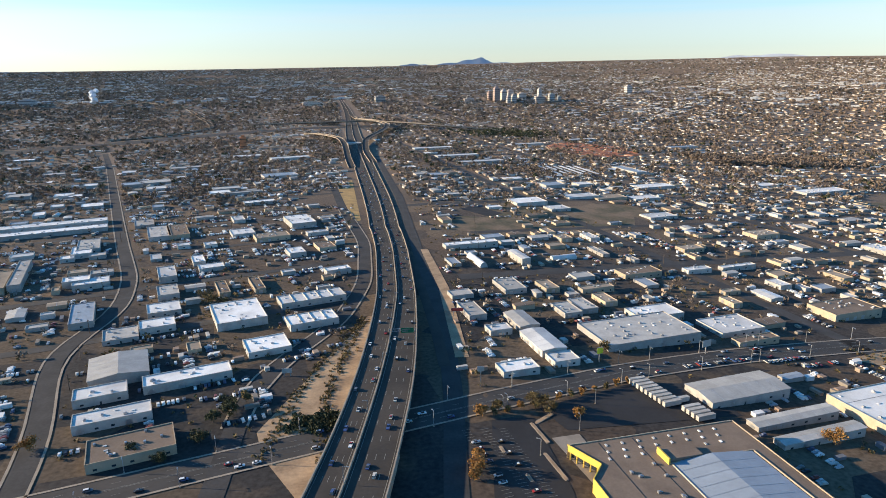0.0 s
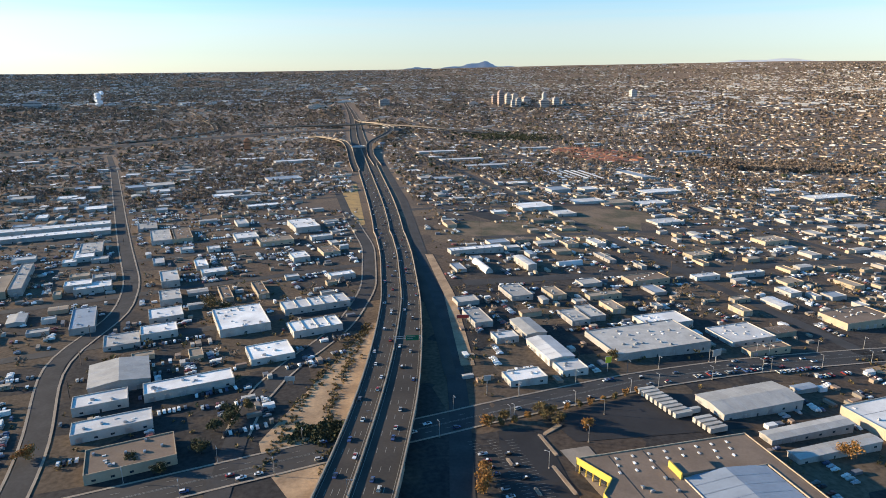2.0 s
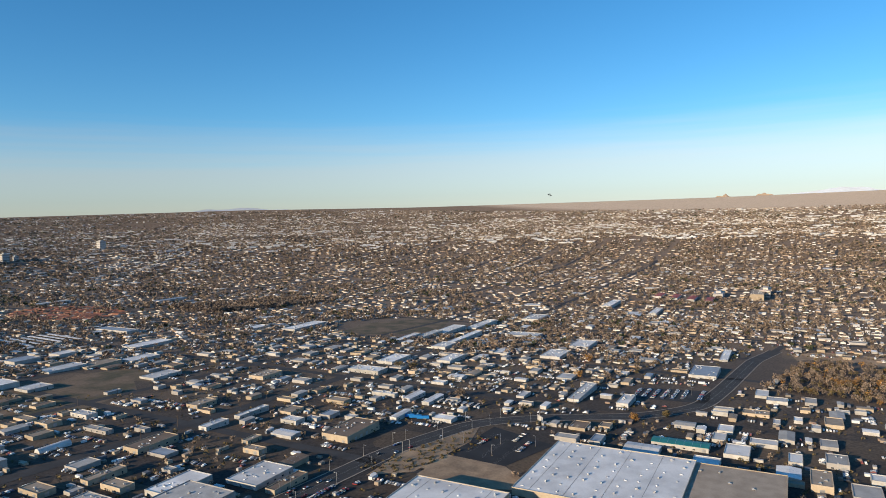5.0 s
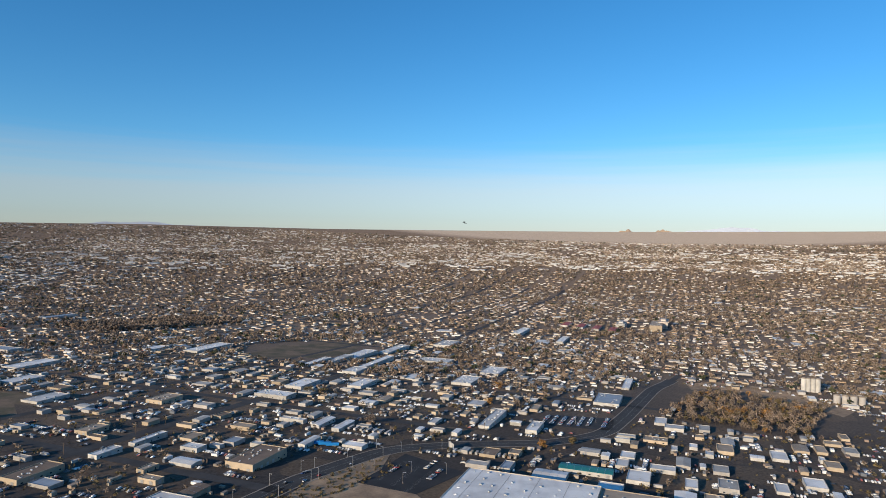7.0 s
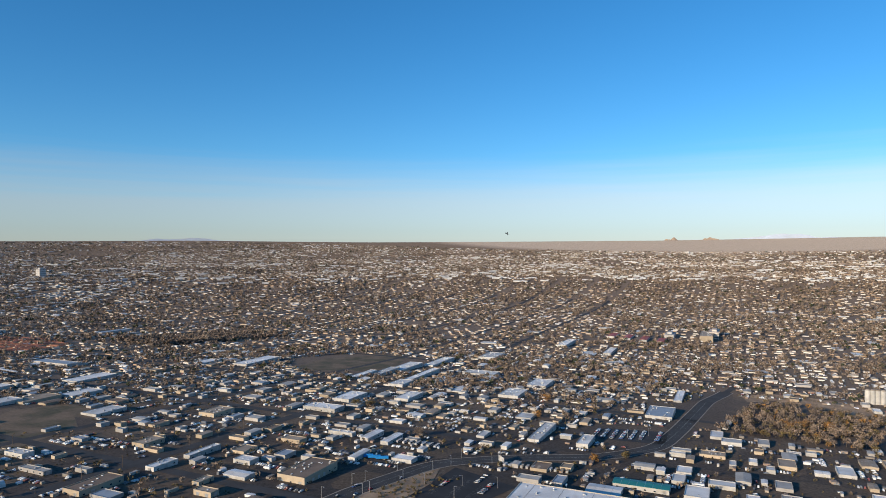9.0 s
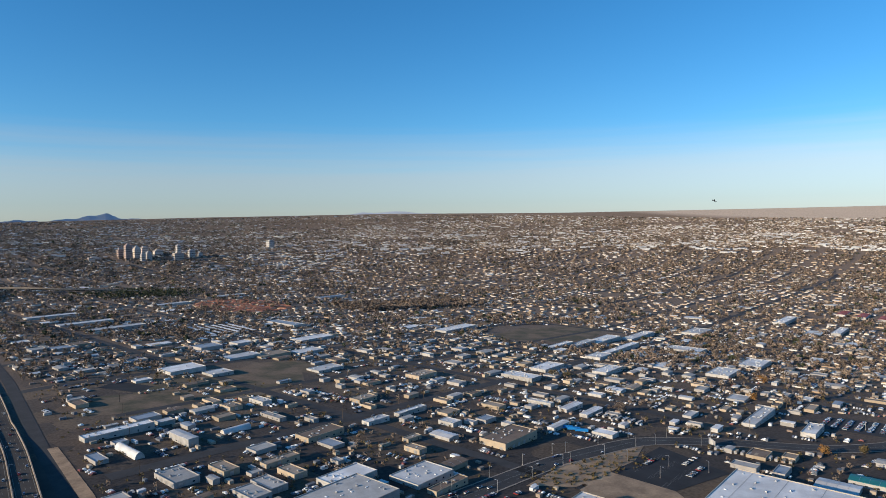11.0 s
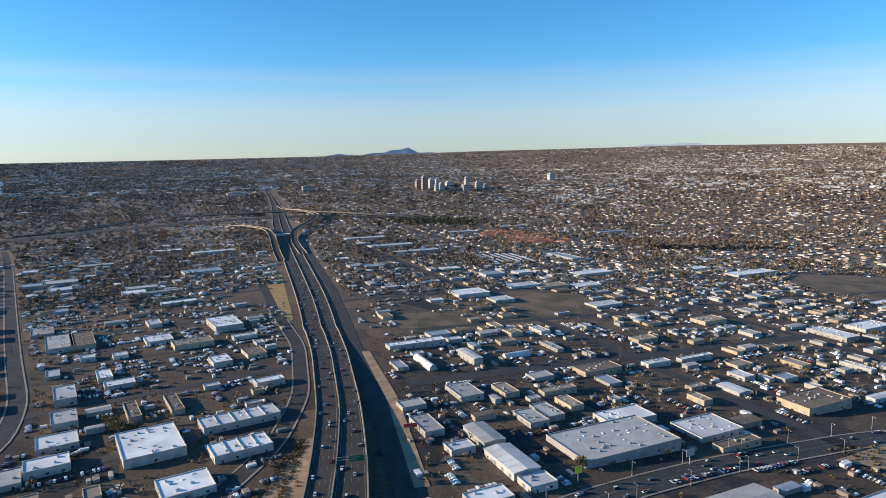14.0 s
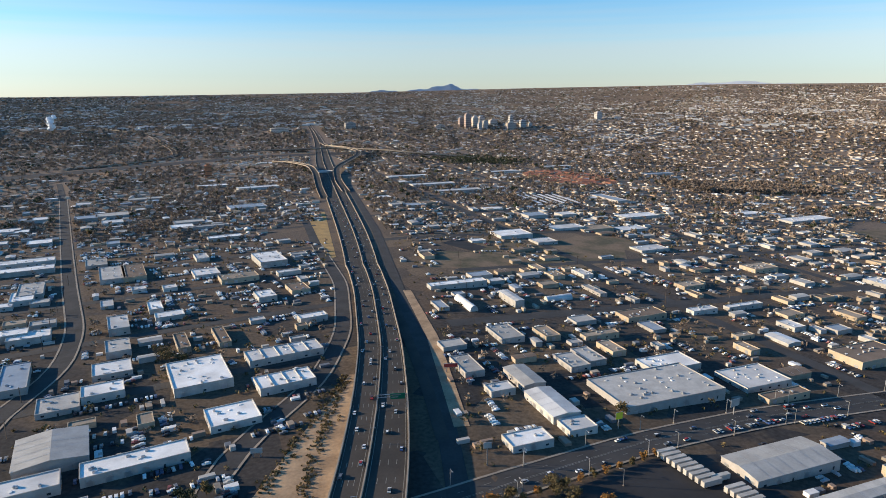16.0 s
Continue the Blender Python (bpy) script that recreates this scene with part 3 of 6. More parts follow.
patch("dirt_field", [(30, 590), (110, 575), (140, 600), (120, 640), (60, 650)], "field", 0.08, "bare brown dirt field with scrub")
patch("pit", [(66, 684), (94, 648), (110, 668), (84, 704)], "lot", 0.1, "dark sunken pond pit in bare earth")


# ---- buildings ----
WALLS = dict(white="wall_white", grey="wall_grey", brown="wall_tan", tan="wall_tan", blue="wall_grey", red="wall_white", teal="wall_white", mixed="wall_tan")
rng = random.Random(7)
FOOT = []


def shared(name, bm, mats):
    me = bpy.data.meshes.new(name)
    bm.to_mesh(me)
    bm.free()
    for k in mats:
        me.materials.append(M[k])
    return me


def unit_bm():
    bm = bmesh.new()
    box(bm, -0.65, 0.65, -0.45, 0.45, 0.06, 0.75)
    box(bm, -0.35, 0.35, -0.3, 0.3, 0.75, 0.9)
    box(bm, 0.65, 1.2, -0.2, 0.2, 0.06, 0.4)
    return bm


ROOF_UNIT = shared("rooftop_unit", unit_bm(), ["metal"])
SKYLIGHT = shared("skylight", box_mesh(-0.4, 0.4, -0.7, 0.7, 0, 0.3), ["roof_white"])
WINDOW = shared("window", box_mesh(-0.7, 0.7, -0.06, 0.06, -0.42, 0.42), ["glass"])
DOOR = shared("loading_door", box_mesh(-1.2, 1.2, -0.07, 0.07, 0, 2.4), ["metal"])
ENTRY = shared("door", box_mesh(-0.4, 0.4, -0.07, 0.07, 0, 1.5), ["dark"])


def piece(name, mesh, parent, x, y, z, rz=0.0):
    ob = new(name, mesh)
    ob.parent = parent
    ob.matrix_basis = pose(x, y, z, 0, 0, rz)
    return ob


NAMES = dict(white="white-roofed", grey="grey-roofed", brown="brown gravel-roofed", tan="tan gravel-roofed", blue="blue-grey roofed", teal="teal metal-roofed", red="red metal-roofed")


def building(x, y, length, width, rot, h, roof="white", style="flat", wall=None, detail=1.0, group="", what="warehouse"):
    """A commercial building: walls with a parapet, roof, rooftop units, doors and windows. Its long side lies along rot."""
    zs = [float(land(x + a, y + b2)) for a in (-length / 2, length / 2) for b2 in (-width / 2, width / 2)]
    z, drop = float(land(x, y)), max(zs) - min(zs)
    wall = wall or WALLS[roof]
    FOOT.append((x, y, length, width, radians(rot)))
    root = new(what, None)
    root.matrix_basis = pose(x, y, z, 0, 0, rot)
    size = "long " if length > 2.2 * width else ("large " if length > 40 else "small " if length < 20 else "")
    colour = {"wall_white": "white", "wall_tan": "tan stucco", "wall_grey": "grey block", "wall_yellow": "yellow", "wall_salmon": "salmon"}[wall]
    form = {"flat": "flat-roofed", "bays": "stepped-roof", "gable": "gabled metal", "arch": "arched metal"}[style]
    tagged(root, f"{size}{NAMES[roof]} {form} {what} with {colour} walls", what if what != "warehouse" else "building", group)
    a, w = length / 2, width / 2
    low = -drop - 0.5
    if style in ("flat", "bays"):
        bm = bmesh.new()
        t = 0.3
        for q in ((-a, a, -w, -w + t), (-a, a, w - t, w), (-a, -a + t, -w + t, w - t), (a - t, a, -w + t, w - t)):
            box(bm, *q, low, h)
        part("wall", bm, wall, root)
        part("roof", box_mesh(-a + t, a - t, -w + t, w - t, h - 0.8, h - 0.3), "roof_" + roof, root)
        bm = bmesh.new()
        for q in ((-a - 0.06, a + 0.06, -w - 0.06, -w + t), (-a - 0.06, a + 0.06, w - t, w + 0.06), (-a - 0.06, -a + t, -w + t, w - t), (a - t, a + 0.06, -w + t, w - t)):
            box(bm, *q, h, h + 0.12, bottom=True)
        part("parapet_cap", bm, "wall_white" if roof == "white" else wall, root)
        if style == "bays":
            n = max(3, int(length / 7))
            for i in range(1, n):
                part("parapet_rib", box_mesh(-a + length * i / n - 0.15, -a + length * i / n + 0.15, -w + t, w - t, h - 0.3, h + 0.3), wall, root)
        top = h - 0.3
    elif style == "gable":
        rise = min(1.6, width * 0.06)
        bm = bmesh.new()
        box(bm, -a, a, -w, w, low, h - 0.05, top=False)
        for s in (-1, 1):
            vs = [bm.verts.new(q) for q in ((s * a, -w, h - 0.05), (s * a, w, h - 0.05), (s * a, 0, h + rise - 0.08))]
            bm.faces.new(vs if s > 0 else vs[::-1])
        part("wall", bm, wall, root)
        for s in (-1, 1):
            bm = bmesh.new()
            q = [(-a - 0.3, 0, h + rise), (a + 0.3, 0, h + rise), (a + 0.3, s * (w + 0.3), h), (-a - 0.3, s * (w + 0.3), h)]
            up = [bm.verts.new(p) for p in q]
            dn = [bm.verts.new((p[0], p[1], p[2] - 0.15)) for p in q]
            bm.faces.new(up if s < 0 else up[::-1])
            bm.faces.new(dn[::-1] if s < 0 else dn)
            for i in range(4):
                j = (i + 1) % 4
                bm.faces.new((up[i], dn[i], dn[j], up[j]))
            bmesh.ops.recalc_face_normals(bm, faces=bm.faces[:])
            part("roof_slope", bm, "roof_" + roof, root)
            if detail:
                n = max(2, min(7, int(length / 5)))
                for i in range(1, n):
                    xx = -a + length * i / n
                    bm = bmesh.new()
                    k = [bm.verts.new(p) for p in ((xx - 0.08, 0, h + rise + 0.06), (xx + 0.08, 0, h + rise + 0.06), (xx + 0.08, s * (w + 0.3), h + 0.06), (xx - 0.08, s * (w + 0.3), h + 0.06))]
                    bm.faces.new(k if s < 0 else k[::-1])
                    part("roof_seam", bm, "metal", root)
        top = h + rise * 0.55
    else:
        bm = bmesh.new()
        ring = [(math.cos(math.pi * i / 12) * w, math.sin(math.pi * i / 12) * h) for i in range(13)]
        va = [bm.verts.new((-a, p, q + (low if i in (0, 12) else 0))) for i, (p, q) in enumerate(ring)]
        vb = [bm.verts.new((a, p, q + (low if i in (0, 12) else 0))) for i, (p, q) in enumerate(ring)]
        for i in range(12):
            bm.faces.new((va[i], vb[i], vb[i + 1], va[i + 1])[::-1])
        bmesh.ops.recalc_face_normals(bm, faces=bm.faces[:])
        part("roof_vault", bm, "roof_" + roof, root)
        for s, v in ((-1, -a), (1, a)):
            bm = bmesh.new()
            f = bm.faces.new([bm.verts.new((v - s * 0.02, p, q)) for p, q in ring])
            part("end_wall", bm, wall, root)
        top = None
    if detail and top is not None and style != "gable":
        n = int(min(26, length * width / 55) * detail)
        spots = [(rng.uniform(-a + 2.5, a - 2.5), rng.uniform(-w + 2, w - 2)) for i in range(n)]
        if detail > 1.2:
            # a big warehouse has its units and skylights in rows
            rows = max(4, int(width / 9))
            cols = max(4, int(length / 9))
            spots = [(-a + length * (i + 0.5) / cols + rng.gauss(0, 0.7), -w + width * (j + 0.5) / rows + rng.gauss(0, 0.5)) for i in range(cols) for j in range(rows) if rng.random() < 0.85]
            for i in range(1, cols, 2):
                part("roof_joint", box_mesh(-a + length * i / cols - 0.1, -a + length * i / cols + 0.1, -w + t, w - t, top, top + 0.08), "wall_grey", root)
        for px, py in spots:
            if rng.random() < 0.6:
                piece("rooftop_unit", ROOF_UNIT, root, px, py, top, rng.choice((0, 90)))
            else:
                piece("skylight", SKYLIGHT, root, px, py, top, rng.choice((0, 90)))
    if detail and style != "arch":
        n = int(min(6, length / 6) * detail)
        for i in range(n):
            px = -a + length * (i + 0.5) / n
            kind = rng.random()
            if kind < 0.45:
                piece("window", WINDOW, root, px, -w, 1.3)
            elif kind < 0.8 and h > 3.2:
                piece("loading_door", DOOR, root, px, -w, 0)
            else:
                piece("door", ENTRY, root, px, -w, 0)
        for s in (-1, 1):
            for i in range(int(min(3, width / 6) * detail)):
                py = -w + width * (i + 0.5) / max(1, int(min(3, width / 6) * detail))
                piece("window" if i % 2 else "loading_door", WINDOW if i % 2 else DOOR, root, s * a, py, 1.3 if i % 2 else 0, 90)
    return root


building(-134, 306, 27, 26, -68, 4.8, "grey", "gable")
building(-98, 295, 39, 12, 22, 4.1, "white", "flat")
building(-132, 281, 22, 12, 22, 4.1, "white", "flat")
building(-118, 260, 30, 11, 22, 4.1, "white", "flat")
building(-101, 236, 31, 18, 22, 4.1, "brown", "flat")
building(-94, 377, 36, 28, -68, 4.8, "white", "flat")
building(-49, 364, 28, 16, 22, 4.1, "white", "bays")
building(-54, 402, 41, 16, 22, 4.1, "white", "bays")
building(-68, 330, 22, 19, 22, 3.4, "white", "flat")
building(-164, 462, 27, 12, -68, 4.8, "white", "flat")
building(-150, 422, 21, 13, -68, 4.1, "grey", "flat")
building(-142, 391, 19, 18, 22, 3.4, "white", "flat")
building(-136, 363, 19, 14, 22, 4.1, "white", "flat")
building(-152, 352, 18, 18, 22, 2.7, "grey", "flat")
building(-95, 434, 29, 7, -68, 3.4, "brown", "flat")
building(-94, 624, 38, 23, -68, 5.4, "white", "flat")
building(-154, 731, 34, 13, 22, 3.4, "white", "flat")
building(-166, 925, 47, 29, 22, 4.1, "blue", "flat")
building(-110, 568, 29, 17, 22, 4.1, "tan", "flat")
building(-72, 580, 19, 8, 22, 3.4, "white", "flat")
building(-43, 461, 18, 9, 22, 4.1, "white", "flat")
building(-81, 514, 18, 13, -68, 4.1, "white", "flat")
building(-304, 643, 33, 14, 22, 3.4, "white", "flat")
building(-291, 615, 32, 12, 22, 3.4, "white", "flat")
building(-192, 791, 58, 10, 22, 3.4, "grey", "flat")
building(-210, 447, 23, 15, 22, 4.1, "white", "flat")
building(-258, 551, 37, 17, -68, 4.1, "grey", "flat")
building(-157, 644, 21, 11, -68, 3.4, "white", "flat")
building(-153, 499, 20, 9, -68, 3.4, "white", "flat")
building(-116, 427, 26, 7, -68, 3.4, "brown", "flat")
building(-269, 469, 68, 8, -68, 5.4, "grey", "flat")
building(61, 528, 46, 10, 14, 4.1, "white", "flat")
building(61, 482, 30, 6, -76, 4.1, "white", "arch")
building(95, 489, 27, 7, -76, 5.4, "white", "gable")
building(132, 497, 21, 6, 14, 3.4, "white", "arch")
building(173, 565, 20, 9, -76, 3.4, "white", "flat")
building(166, 516, 26, 6, -76, 2.7, "grey", "flat")
building(147, 559, 16, 11, -76, 3.4, "tan", "flat")
building(76, 421, 24, 15, -76, 3.4, "grey", "flat")
building(102, 421, 18, 10, -76, 3.4, "tan", "flat")
building(135, 418, 24, 7, 14, 3.4, "tan", "flat")
building(134, 396, 17, 9, -76, 3.4, "tan", "flat")
building(104, 376, 19, 12, -76, 3.4, "grey", "flat")
building(116, 384, 20, 11, -76, 3.4, "grey", "flat")
building(72, 355, 24, 12, -76, 4.1, "grey", "gable")
building(45, 372, 23, 11, -76, 3.4, "grey", "flat")
building(57, 343, 13, 9, 14, 3.4, "white", "flat")
building(78, 325, 28, 14, -76, 4.1, "white", "gable")
building(84, 305, 14, 11, 14, 3.4, "white", "flat")
building(59, 294, 19, 11, 14, 3.4, "white", "flat")
building(136, 341, 58, 34, 14, 4.8, "grey", "flat")
building(157, 371, 30, 18, 14, 4.1, "white", "flat")
building(196, 353, 30, 23, 14, 3.4, "white", "flat")
building(200, 332, 27, 7, 14, 3.4, "brown", "flat")
building(286, 381, 38, 22, 14, 5.4, "brown", "flat")
building(158, 272, 43, 19, 14, 4.1, "grey", "gable")
building(170, 247, 43, 7, 14, 3.4, "grey", "gable")
building(173, 233, 42, 6, 14, 3.4, "grey", "gable")
STORE_HALL = pose(64.9, 220.6, 0, 0, 0, 10) @ Vector((47.5, -37.5, 0))
building(STORE_HALL.x, STORE_HALL.y, 35, 33, -80, 7.8, "blue", "gable", "wall_salmon", 0.3, "", "store")
FOOT.append((102, 198, 74, 58, radians(10)))
building(229, 244, 55, 54, -76, 6.1, "white", "flat", "wall_tan", 1.7)
building(324.3, 201.8, 84, 79, -76, 6.8, "white", "flat", "wall_tan", 1.4)
building(340.2, 138.1, 47, 79, -76, 6.4, "tan", "flat", "wall_tan", 0.6)
building(500, 321, 58, 10, 14, 4.1, "white", "flat")
building(499, 279, 29, 10, 14, 4.1, "white", "flat")
building(418, 199, 36, 11, -76, 3.4, "teal", "gable")
building(434, 535, 38, 18, -76, 4.1, "white", "flat")
building(492, 558, 39, 21, 14, 4.1, "white", "flat")
building(540, 514, 38, 17, 14, 4.1, "white", "flat")
building(600, 580, 31, 20, 14, 4.1, "white", "flat")
building(348, 590, 27, 19, 14, 4.1, "tan", "flat")
building(388, 421, 26, 8, 14, 3.4, "white", "gable")
building(391, 401, 26, 7, 14, 3.4, "white", "gable")
building(339, 386, 22, 6, 14, 3.4, "white", "gable")
building(377, 446, 24, 6, -76, 3.4, "white", "flat")
building(274, 435, 15, 10, -76, 3.4, "white", "flat")
building(645, 443, 40, 24, 14, 4.1, "white", "flat")
building(731, 456, 44, 25, 14, 4.1, "white", "flat")
building(777, 293, 60, 9, 14, 3.4, "white", "flat")
building(1110, 616, 87, 17, 14, 5.4, "white", "flat")
building(1343, 426, 86, 24, 14, 12.0, "tan", "flat")
building(1341, 500, 56, 19, 14, 4.1, "tan", "flat")
building(449, 114, 18, 12, 14, 4.1, "grey", "flat")
building(405, 113, 24, 11, 14, 4.8, "tan", "flat")
building(654, 659, 58, 14, 14, 4.1, "white", "flat")
building(611, 660, 59, 11, 14, 4.1, "white", "flat")
building(709, 670, 71, 22, 14, 4.1, "white", "flat")
building(791, 673, 80, 17, 14, 4.1, "white", "flat")
building(669, 605, 93, 11, 14, 4.1, "white", "flat")
building(536, 187, 19, 12, -76, 2.7, "tan", "flat")
building(746, 560, 47, 26, -76, 4.1, "white", "flat")
building(904, 649, 53, 29, 14, 4.1, "white", "flat")
building(1070, 511, 67, 13, 14, 4.1, "white", "flat")
building(218, 395, 14, 7, -76, 3.4, "tan", "flat")
building(251, 531, 20, 13, 14, 3.4, "tan", "flat")
building(178, 456, 31, 15, 14, 4.1, "brown", "flat")
building(228, 467, 21, 8, 14, 3.4, "white", "flat")
building(265, 477, 31, 6, 14, 3.4, "white", "flat")
building(229, 417, 13, 6, 14, 2.7, "tan", "flat")
building(1271, 594, 55, 14, 14, 4.0, "red", "gable", None, 0.0)
building(1265, 558, 55, 14, 14, 4.0, "red", "gable", None, 0.0)
building(1259, 522, 55, 14, 14, 4.0, "red", "gable", None, 0.0)
building(1253, 486, 55, 14, 14, 4.0, "red", "gable", None, 0.0)

building(-281, 449, 27, 45, 22, 5.0, "tan", "flat", None, 0.6)
building(-331, 634, 98, 17, 22, 4.0, "white", "flat", None, 0.6)
building(-316, 605, 93, 16, 22, 4.0, "white", "flat", None, 0.6)
building(-255, 532, 15, 26, 22, 4.0, "white", "flat", None, 0.6)
building(-258, 514, 10, 11, 22, 3.0, "white", "flat", None, 0.6)
building(-238, 521, 12, 10, 22, 3.0, "grey", "flat", None, 0.6)
building(-232, 475, 13, 10, 22, 3.0, "tan", "flat", None, 0.6)
building(-214, 473, 15, 10, 22, 3.0, "grey", "flat", None, 0.6)
building(-221, 450, 17, 12, 22, 5.0, "white", "flat", None, 0.6)
building(-187, 384, 13, 37, 22, 4.0, "blue", "flat", None, 0.6)
building(-179, 546, 10, 10, 22, 3.0, "white", "flat", None, 0.6)
building(-157, 547, 10, 10, 22, 3.0, "white", "flat", None, 0.6)
building(-215, 592, 19, 45, 22, 4.0, "grey", "flat", None, 0.6)
building(-200, 597, 17, 45, 22, 4.0, "brown", "flat", None, 0.6)
building(-244, 635, 17, 27, 22, 3.0, "grey", "flat", None, 0.6)
building(-260, 718, 12, 15, 22, 3.0, "blue", "flat", None, 0.15)
building(-400, 866, 22, 21, 22, 4.0, "white", "flat", None, 0.15)
building(-412, 863, 14, 16, 22, 4.0, "blue", "flat", None, 0.15)
building(-399, 801, 21, 21, 22, 3.0, "white", "flat", None, 0.15)
building(-383, 794, 15, 17, 22, 3.0, "white", "flat", None, 0.15)
building(-373, 732, 13, 16, 22, 3.0, "white", "flat", None, 0.15)
building(-336, 733, 22, 21, 22, 3.0, "white", "flat", None, 0.15)
building(-449, 797, 25, 23, 22, 4.0, "grey", "flat", None, 0.15)
building(-346, 869, 25, 23, 22, 4.0, "blue", "flat", None, 0.15)
building(-322, 886, 37, 26, 22, 4.0, "grey", "flat", None, 0.15)
building(-305, 840, 23, 22, 22, 3.0, "white", "flat", None, 0.15)
building(-396, 988, 20, 20, 22, 3.0, "white", "flat", None, 0.15)
building(-327, 1026, 45, 20, 22, 3.0, "grey", "flat", None, 0.15)
building(-274, 776, 13, 16, 22, 3.0, "grey", "flat", None, 0.15)
building(-215, 798, 24, 22, 22, 3.0, "white", "flat", None, 0.15)
building(-215, 828, 33, 18, 22, 3.0, "grey", "flat", None, 0.15)
building(-140, 588, 20, 21, 22, 3.0, "white", "flat", None, 0.6)
building(-60, 533, 14, 20, 22, 3.0, "brown", "flat", None, 0.6)
building(-138, 480, 18, 12, 22, 3.0, "white", "flat", None, 0.6)
building(-636, 1155, 32, 20, 22, 3.0, "white", "flat", None, 0.15)
building(-500, 980, 28, 20, 22, 3.0, "grey", "flat", None, 0.15)
building(-370, 689, 11, 20, 22, 3.0, "white", "flat", None, 0.6)
building(-183, 1121, 65, 20, 22, 4.0, "white", "flat", None, 0.15)
building(-263, 1161, 46, 20, 22, 3.0, "white", "flat", None, 0.15)
building(147, 726, 37, 29, 14, 4.0, "white", "flat", None, 0.15)
building(174, 694, 23, 21, 14, 3.0, "white", "flat", None, 0.6)
building(204, 850, 28, 25, 14, 4.0, "blue", "flat", None, 0.15)
building(249, 861, 22, 21, 14, 4.0, "white", "flat", None, 0.15)
building(368, 1020, 75, 20, -76, 4.0, "blue", "flat", None, 0.15)
building(136, 1067, 74, 20, 14, 4.0, "white", "flat", None, 0.15)
building(102, 1137, 75, 20, 14, 4.0, "white", "flat", None, 0.15)
building(73, 930, 22, 20, 14, 4.0, "brown", "flat", None, 0.15)
building(65, 1242, 75, 20, 14, 4.0, "white", "flat", None, 0.15)
building(31, 917, 16, 18, 14, 3.0, "grey", "flat", None, 0.15)
building(57, 915, 27, 20, 14, 3.0, "blue", "flat", None, 0.15)
building(633, 1427, 72, 20, 14, 4.0, "blue", "flat", None, 0.15)
building(348, 865, 54, 26, 14, 3.0, "white", "flat", None, 0.15)
building(530, 904, 33, 20, 14, 3.0, "white", "flat", None, 0.15)
building(17, 986, 17, 18, 14, 3.0, "white", "flat", None, 0.15)
building(300, 772, 36, 22, 14, 3.0, "white", "flat", None, 0.15)
building(221, 773, 40, 22, 14, 3.0, "white", "flat", None, 0.15)
building(255, 770, 40, 23, 14, 3.0, "tan", "flat", None, 0.15)
building(277, 666, 33, 21, 14, 3.0, "white", "flat", None, 0.6)
building(427, 1526, 75, 20, 14, 4.0, "white", "flat", None, 0.15)
building(269, 1374, 75, 20, 14, 4.0, "white", "flat", None, 0.15)
building(-91, 1348, 28, 20, 22, 3.0, "white", "flat", None, 0.15)
building(582, 855, 75, 26, 14, 4.8, "white", "flat")


def carport(x, y, length, rot, group="rows of carports"):
    """A long open roof on posts."""
    root = new("carport", None)
    root.matrix_basis = pose(x, y, float(land(x, y)), 0, 0, rot)
    tagged(root, "long pale metal carport roof on thin posts", "carport", group)
    FOOT.append((x, y, length, 5.0, radians(rot)))
    part("roof", box_mesh(-length / 2, length / 2, -2.4, 2.4, 2.1, 2.3, bottom=True), "roof_white", root)
    for k in range(6):
        for side in (-1.8, 1.8):
            px = length * (-0.46 + 0.92 * k / 5)
            part("post", box_mesh(px - 0.1, px + 0.1, side - 0.1, side + 0.1, -1.0, 2.1), "metal", root)


for k in range(6):
    p = Vector((232.5, 995.6)) + Vector((12.4, 2.6)) * k
    carport(p.x, p.y, 90.0, -81.1)

building(664, 275, 44, 26, 14, 4.0, "blue", "flat", "wall_white", 0.5)
# ---- infill: small shops, sheds and houses near the camera ----
def free(x, y, margin):
    for fx, fy, fl, fw, fr in FOOT:
        dx, dy = x - fx, y - fy
        c, s = math.cos(fr), math.sin(fr)
        if abs(dx * c + dy * s) < fl / 2 + margin and abs(-dx * s + dy * c) < fw / 2 + margin:
            return False
    return True


ART_X, ART_Y = zip(*ARTERIAL)


def off_roads(x, y, margin):
    if np.interp(y, FY, F_LEFT) - 14 - margin < x < np.interp(y, FY, F_RIGHT) + 22 + margin:
        return False
    if abs(y - np.interp(x, ART_X, ART_Y)) < 15 + margin:
        return False
    if x < 0:
        sx = np.interp(y, [100, 226, 287, 347, 402, 460, 671, 842, 1054, 1250], [-105, -136, -160, -177, -172, -189, -284, -359, -452, -543])
        fx = np.interp(y, [60, 285, 365, 437, 546, 690, 838], [-70, -67, -33, -22, -28, -58, -83])
        if abs(x - sx) < 9 + margin or abs(x - fx) < 8 + margin:
            return False
        p = Vector((x, y))
        return min(abs(p.dot(VL) - v) for v in (385, 470, 560, 650, 760, 880, 1010)) > 5 + margin
    p = Vector((x, y))
    if min(abs(p.dot(V) - v) for v in (420, 545, 680, 820, 960, 1110, 1280, 1460)) < 6 + margin:
        return False
    return min(abs(p.dot(U) - u) for u in (330, 520, 700, 960, 1220, 1500, 1850)) > 6 + margin


OPEN = [((-25, 285), 34), ((-58, 760), 60), ((215, 690), 62), ((700, 750), 110), ((740, 160), 120), ((50, 220), 42), ((105, 262), 40), ((330, 288), 50), ((555, 262), 45), ((300, 318), 50), ((85, 670), 26), ((85, 610), 35)]


def clear_of_open(x, y):
    return all(math.hypot(x - a, y - b2) > r for (a, b2), r in OPEN)


